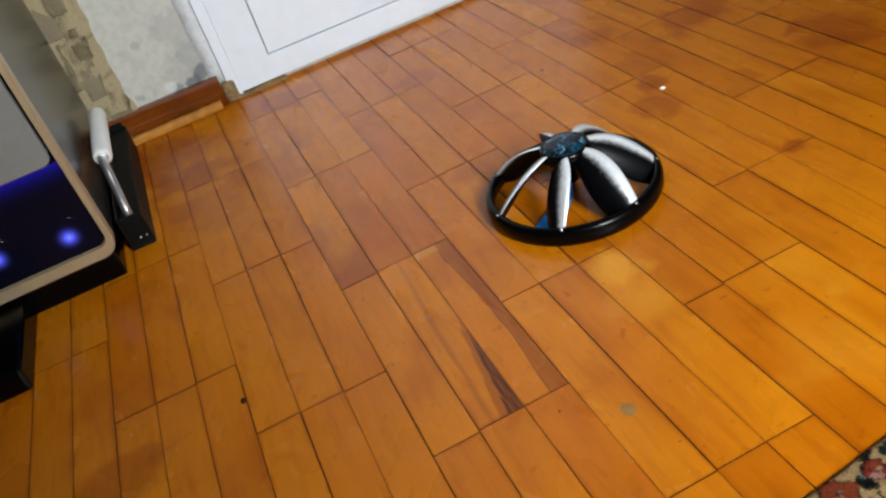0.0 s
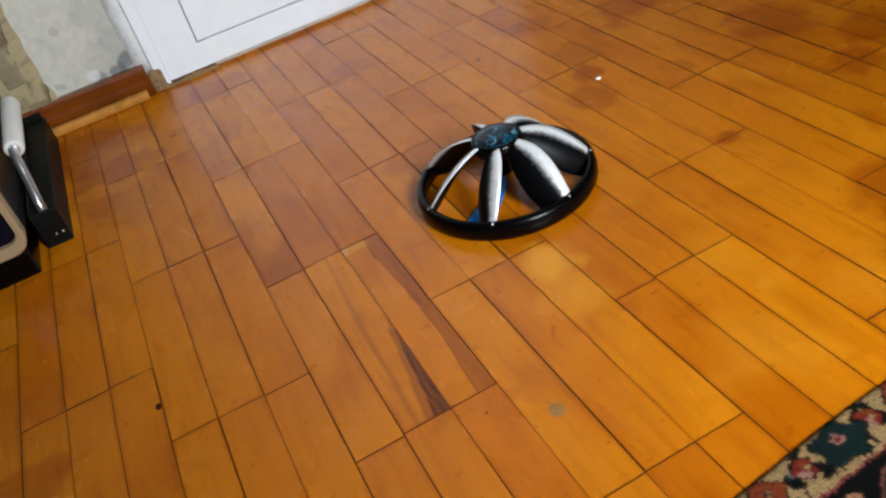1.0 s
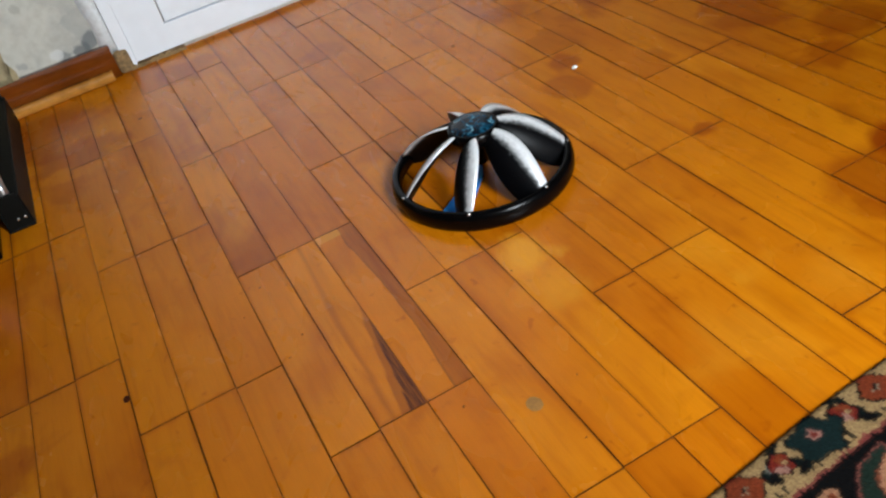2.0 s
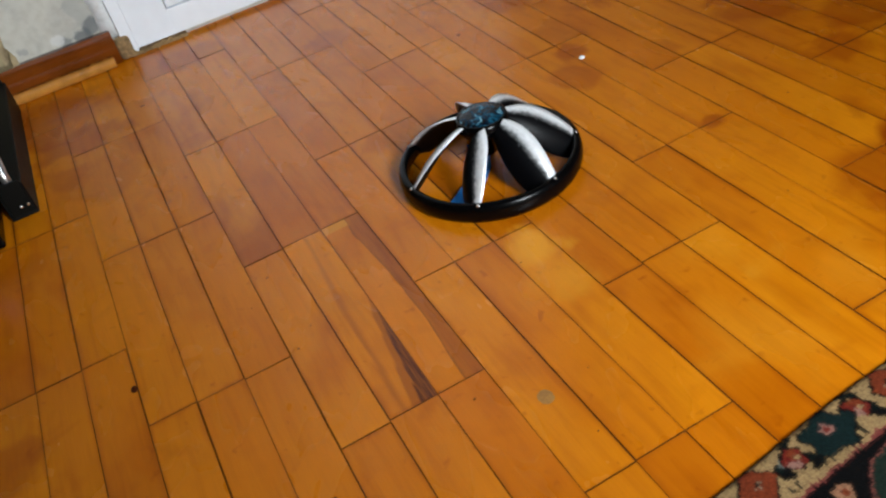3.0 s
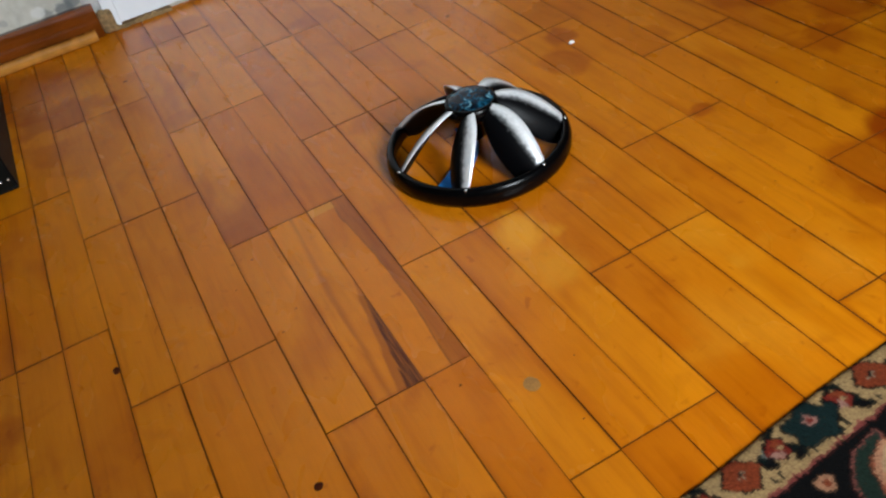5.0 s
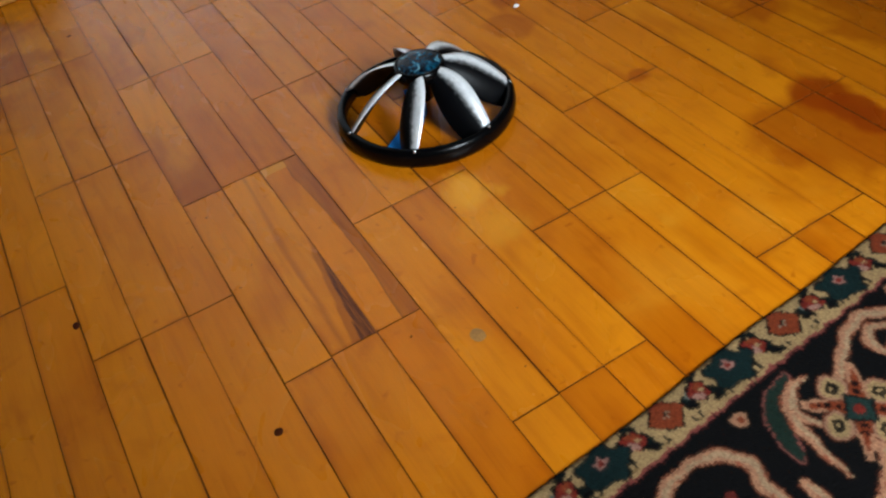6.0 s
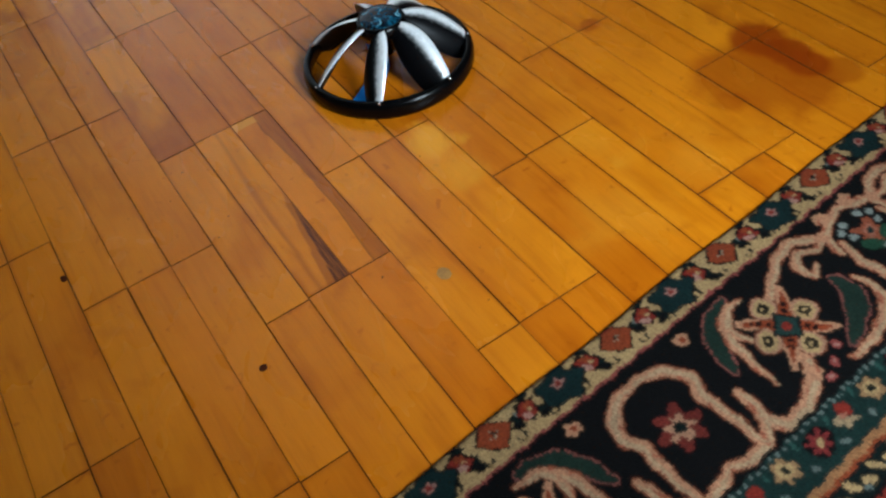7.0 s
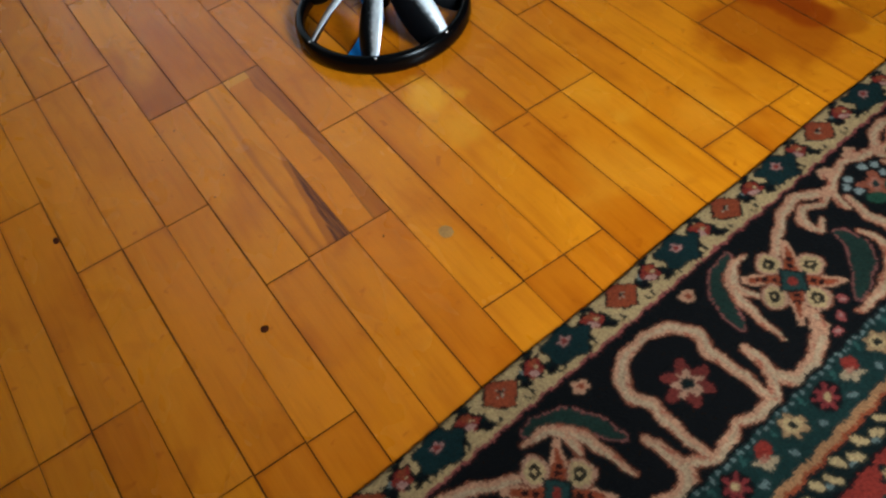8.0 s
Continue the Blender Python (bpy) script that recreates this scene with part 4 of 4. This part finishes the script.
    # inner stripes and field
    put(band(0.267, 0.275), (0.31, 0.14, 0.055))
    put(band(0.275, 0.279), rust)
    put(band(0.279, 0.304), dgreen)
    for off in (0.0, 0.017):
        blob(0.400 + off, 0.289 + off * 0.3, 0.0085, 0.0042, cream, 0.034, 50)
    blob(0.409, 0.297, 0.0040, 0.0030, grey, 0.034)
    put(band(0.304, 0.308), black)
    put(band(0.308, 0.340), red)
    blob(0.39, 0.324, 0.013, 0.011, dgreen, 0.06, 0, 0.25, 4)
    blob(0.39, 0.324, 0.005, 0.004, cream, 0.06)
    put(band(0.334, 0.340) & (np.sin(U * 500) > 0), green)
    put(band(0.340, 0.372), cream)
    blob(0.42, 0.356, 0.011, 0.010, rust, 0.05, 0, 0.2, 5)
    blob(0.445, 0.356, 0.007, 0.005, dgreen, 0.05, 40)
    put(band(0.372, 0.378), black)
    inner = V >= 0.378
    put(inner, (0.12, 0.018, 0.016))
    for cu, cv, r, c in ((0.1, 0.48, 0.070, dgreen), (0.1, 0.48, 0.045, peach), (0.1, 0.48, 0.025, red), (0.25, 0.58, 0.05, cream), (0.25, 0.58, 0.03, dgreen), (0.1, 0.70, 0.06, green), (0.1, 0.70, 0.03, peach)):
        blob(cu, cv, r, r, c, 0.30, 0, 0.15, 8)
    # the pile blends neighbouring knots a little
    for axis in (0, 1):
        C = 0.78 * C + 0.11 * np.roll(C, 1, axis) + 0.11 * np.roll(C, -1, axis)
    C *= (1 + 0.05 * rng.randn(nu, nv, 1)).clip(0.7, 1.3)
    # geometry: a grid of knots with a slightly uneven pile
    gu = -0.25 + np.arange(nu + 1) * step
    gv = np.arange(nv + 1) * step
    GU, GV = np.meshgrid(gu, gv, indexing="ij")
    Z = 0.0048 + 0.0002 * rng.randn(nu + 1, nv + 1)
    Z[:, 0] = Z[:, -1] = 0.0005
    Z[0, :] = Z[-1, :] = 0.0005
    Z[:, 1] = np.minimum(Z[:, 1], 0.0034)
    Z[:, 2] = np.minimum(Z[:, 2], 0.0044)
    GV = GV + 0.0015 * np.sin(GU * 23) * np.exp(-GV / 0.05) + 0.0004 * rng.randn(nu + 1, nv + 1)
    co = np.stack([GU, -GV, Z], -1).reshape(-1, 3)
    i, j = np.meshgrid(np.arange(nu), np.arange(nv), indexing="ij")
    a = (i * (nv + 1) + j).ravel()
    quads = np.stack([a, a + 1, a + nv + 2, a + nv + 1], -1)
    me = bpy.data.meshes.new("rug")
    me.from_pydata(co.tolist(), [], quads.tolist())
    at = me.attributes.new("knot", "FLOAT_COLOR", "FACE")
    at.data.foreach_set("color", np.concatenate([C.reshape(-1, 3), np.ones((nu * nv, 1))], 1).astype(np.float32).ravel())
    me.materials.append(WOOL)
    ob = tagged(new("rug", me), "oriental wool rug with black, cream and red floral borders", "rug")
    ob.matrix_basis = pose(-0.054, -0.287, 0.0, 0, 0, math.degrees(math.atan2(0.074, 0.892)))
    return ob


rug()


# ---- small marks and crumbs on the floor ----
def mark(name, x, y, r, mat, label, category, h=0.0006, squash=1.0, turn=0.0, group=""):
    bm = bmesh.new()
    n = 18
    ring = [bm.verts.new((r * (1 + 0.18 * noise.noise((k * 1.7, x * 50, y * 50))) * math.cos(2 * math.pi * k / n), squash * r * math.sin(2 * math.pi * k / n), 0.0)) for k in range(n)]
    mid = [bm.verts.new((v.co.x * 0.7, v.co.y * 0.7, h)) for v in ring]
    for k in range(n):
        bm.faces.new((ring[k], ring[(k + 1) % n], mid[(k + 1) % n], mid[k]))
    bm.faces.new(mid)
    ob = tagged(new(name, mesh_of(name, bm, mat)), label, category, group=group)
    ob.matrix_basis = pose(x, y, 0.0, 0, 0, turn)
    return ob


mark("wood_knot", -0.030, -0.056, 0.0052, KNOT, "round dark knot in a parquet strip", "knot")
mark("wood_chip", -0.185, 0.242, 0.0042, KNOT, "dark chipped hole at a strip's edge", "chip", squash=1.6)
mark("floor_smudge", 0.213, -0.073, 0.010, SMUDGE, "faint grey smudge on the varnish", "smudge", h=0.0003, squash=1.2)
mark("crumb", 0.667, 0.508, 0.0055, CRUMB, "small white crumb on the parquet", "crumb", h=0.003, squash=0.7)
mark("dark_speck", 0.561, 0.766, 0.004, KNOT, "tiny dark speck on the parquet", "speck")
mark("dark_speck", -0.026, 1.019, 0.005, KNOT, "tiny dark speck on the parquet", "speck", squash=0.6)


for x, y, r, squash, turn in ((-0.016, 0.284, 0.0018, 1.0, 0), (0.039, 0.201, 0.0024, 0.5, 37), (0.012, 0.172, 0.0015, 1.6, 74), (0.021, 0.330, 0.0030, 0.7, 21), (0.272, -0.067, 0.0018, 1.0, 58), (0.232, -0.141, 0.0024, 0.5, 5), (0.124, 0.003, 0.0015, 1.6, 42), (0.298, -0.191, 0.0030, 0.7, 79), (0.306, 0.127, 0.0018, 1.0, 26), (0.585, 0.253, 0.0024, 0.5, 63), (0.641, 0.019, 0.0015, 1.6, 10), (0.150, -0.029, 0.0030, 0.7, 47), (0.237, 0.467, 0.0018, 1.0, 84), (0.141, 0.926, 0.0024, 0.5, 31), (0.303, 0.552, 0.0015, 1.6, 68), (0.809, 0.187, 0.0030, 0.7, 15)):
    mark("dark_speck", x, y, r * 0.8, TICK, "tiny dark tick in the varnished parquet", "speck", h=0.0004, squash=squash, turn=turn, group="ticks in the parquet")


# ---- parquet strips, in staggered triples ----
SW, SL = 0.060, 0.3765


def strip_mesh(name, length, mat, seed):
    """One strip, its corners eased, centred on its own middle."""
    hx, hy, e = SW / 2 - 0.0003, length / 2 - 0.0003, 0.0004
    bm = bmesh.new()
    a = [bm.verts.new((x, y, -0.012)) for x, y in ((-hx, -hy), (hx, -hy), (hx, hy), (-hx, hy))]
    b = [bm.verts.new((x, y, -e)) for x, y in ((-hx, -hy), (hx, -hy), (hx, hy), (-hx, hy))]
    c = [bm.verts.new((x, y, 0.0)) for x, y in ((-hx + e, -hy + e), (hx - e, -hy + e), (hx - e, hy - e), (-hx + e, hy - e))]
    for p, q in ((a, b), (b, c)):
        for k in range(4):
            bm.faces.new((p[k], p[(k + 1) % 4], q[(k + 1) % 4], q[k])).material_index = 1
    bm.faces.new(c)
    return mesh_of(name, bm, [mat, SUBFLOOR])


strip = strip_mesh("strip", SL, PLANK, 0)
strip_streak = strip_mesh("strip_heartwood", SL, PLANK_STREAK, 1)
strip_dark = strip_mesh("strip_dark_end", SL, PLANK_DARKEND, 2)
strip_red = strip_mesh("strip_reddish", SL, PLANK_RED, 3)
rng = random.Random(11)
# joint height of each triple along y; it alternates about every half strip
phase = {-3: 0.155, -2: -0.055, -1: 0.168, 0: 0.0, 1: 0.187, 2: 0.027, 3: 0.205, 4: 0.010, 5: 0.230}
red_at = {(11, 1), (1, 2), (0, 1)}
rest = bmesh.new()
for col in range(int(RX0 / SW) - 1, int(RX1 / SW) + 1):
    g = col // 3
    y0 = phase.get(g, (0.19 if g % 2 else 0.01) + rng.uniform(-0.015, 0.015)) + rng.uniform(-0.003, 0.003)
    for row in range(-13, 5):
        yc = y0 + (row + 0.5) * SL
        if yc - SL / 2 > RY1 + 0.02 or yc + SL / 2 < RY0 - 0.1:
            continue
        xc = (col + 0.5) * SW
        dz, tilt = rng.uniform(-0.0003, 0.0003), rng.uniform(-0.25, 0.25)
        if -0.72 < xc < 1.32 and -0.75 < yc < 1.5:
            me = strip_streak if (col, row) == (2, 0) else strip_dark if (col, row) == (1, 0) else strip_red if (col, row) in red_at else strip
            if yc + SL / 2 > RY1 + 0.1:                      # cut off under the wall
                end = RY1 + 0.1
                me, yc = strip_mesh("strip_cut", end - yc + SL / 2, PLANK, 4), (end + yc - SL / 2) / 2
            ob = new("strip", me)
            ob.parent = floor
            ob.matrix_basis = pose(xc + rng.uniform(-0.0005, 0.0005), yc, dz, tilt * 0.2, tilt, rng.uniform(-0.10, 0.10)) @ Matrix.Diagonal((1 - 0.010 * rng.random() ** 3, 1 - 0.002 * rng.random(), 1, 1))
        else:
            box(rest, xc - SW / 2 + 0.0004, xc + SW / 2 - 0.0004, max(RY0 - 0.1, yc - SL / 2 + 0.0004), min(RY1 + 0.1, yc + SL / 2 - 0.0004), -0.009, dz)
far = part("far_strips", rest, PLANK_FAR, floor, "more strips of the same parquet")
tagged(far, kind="stuff")
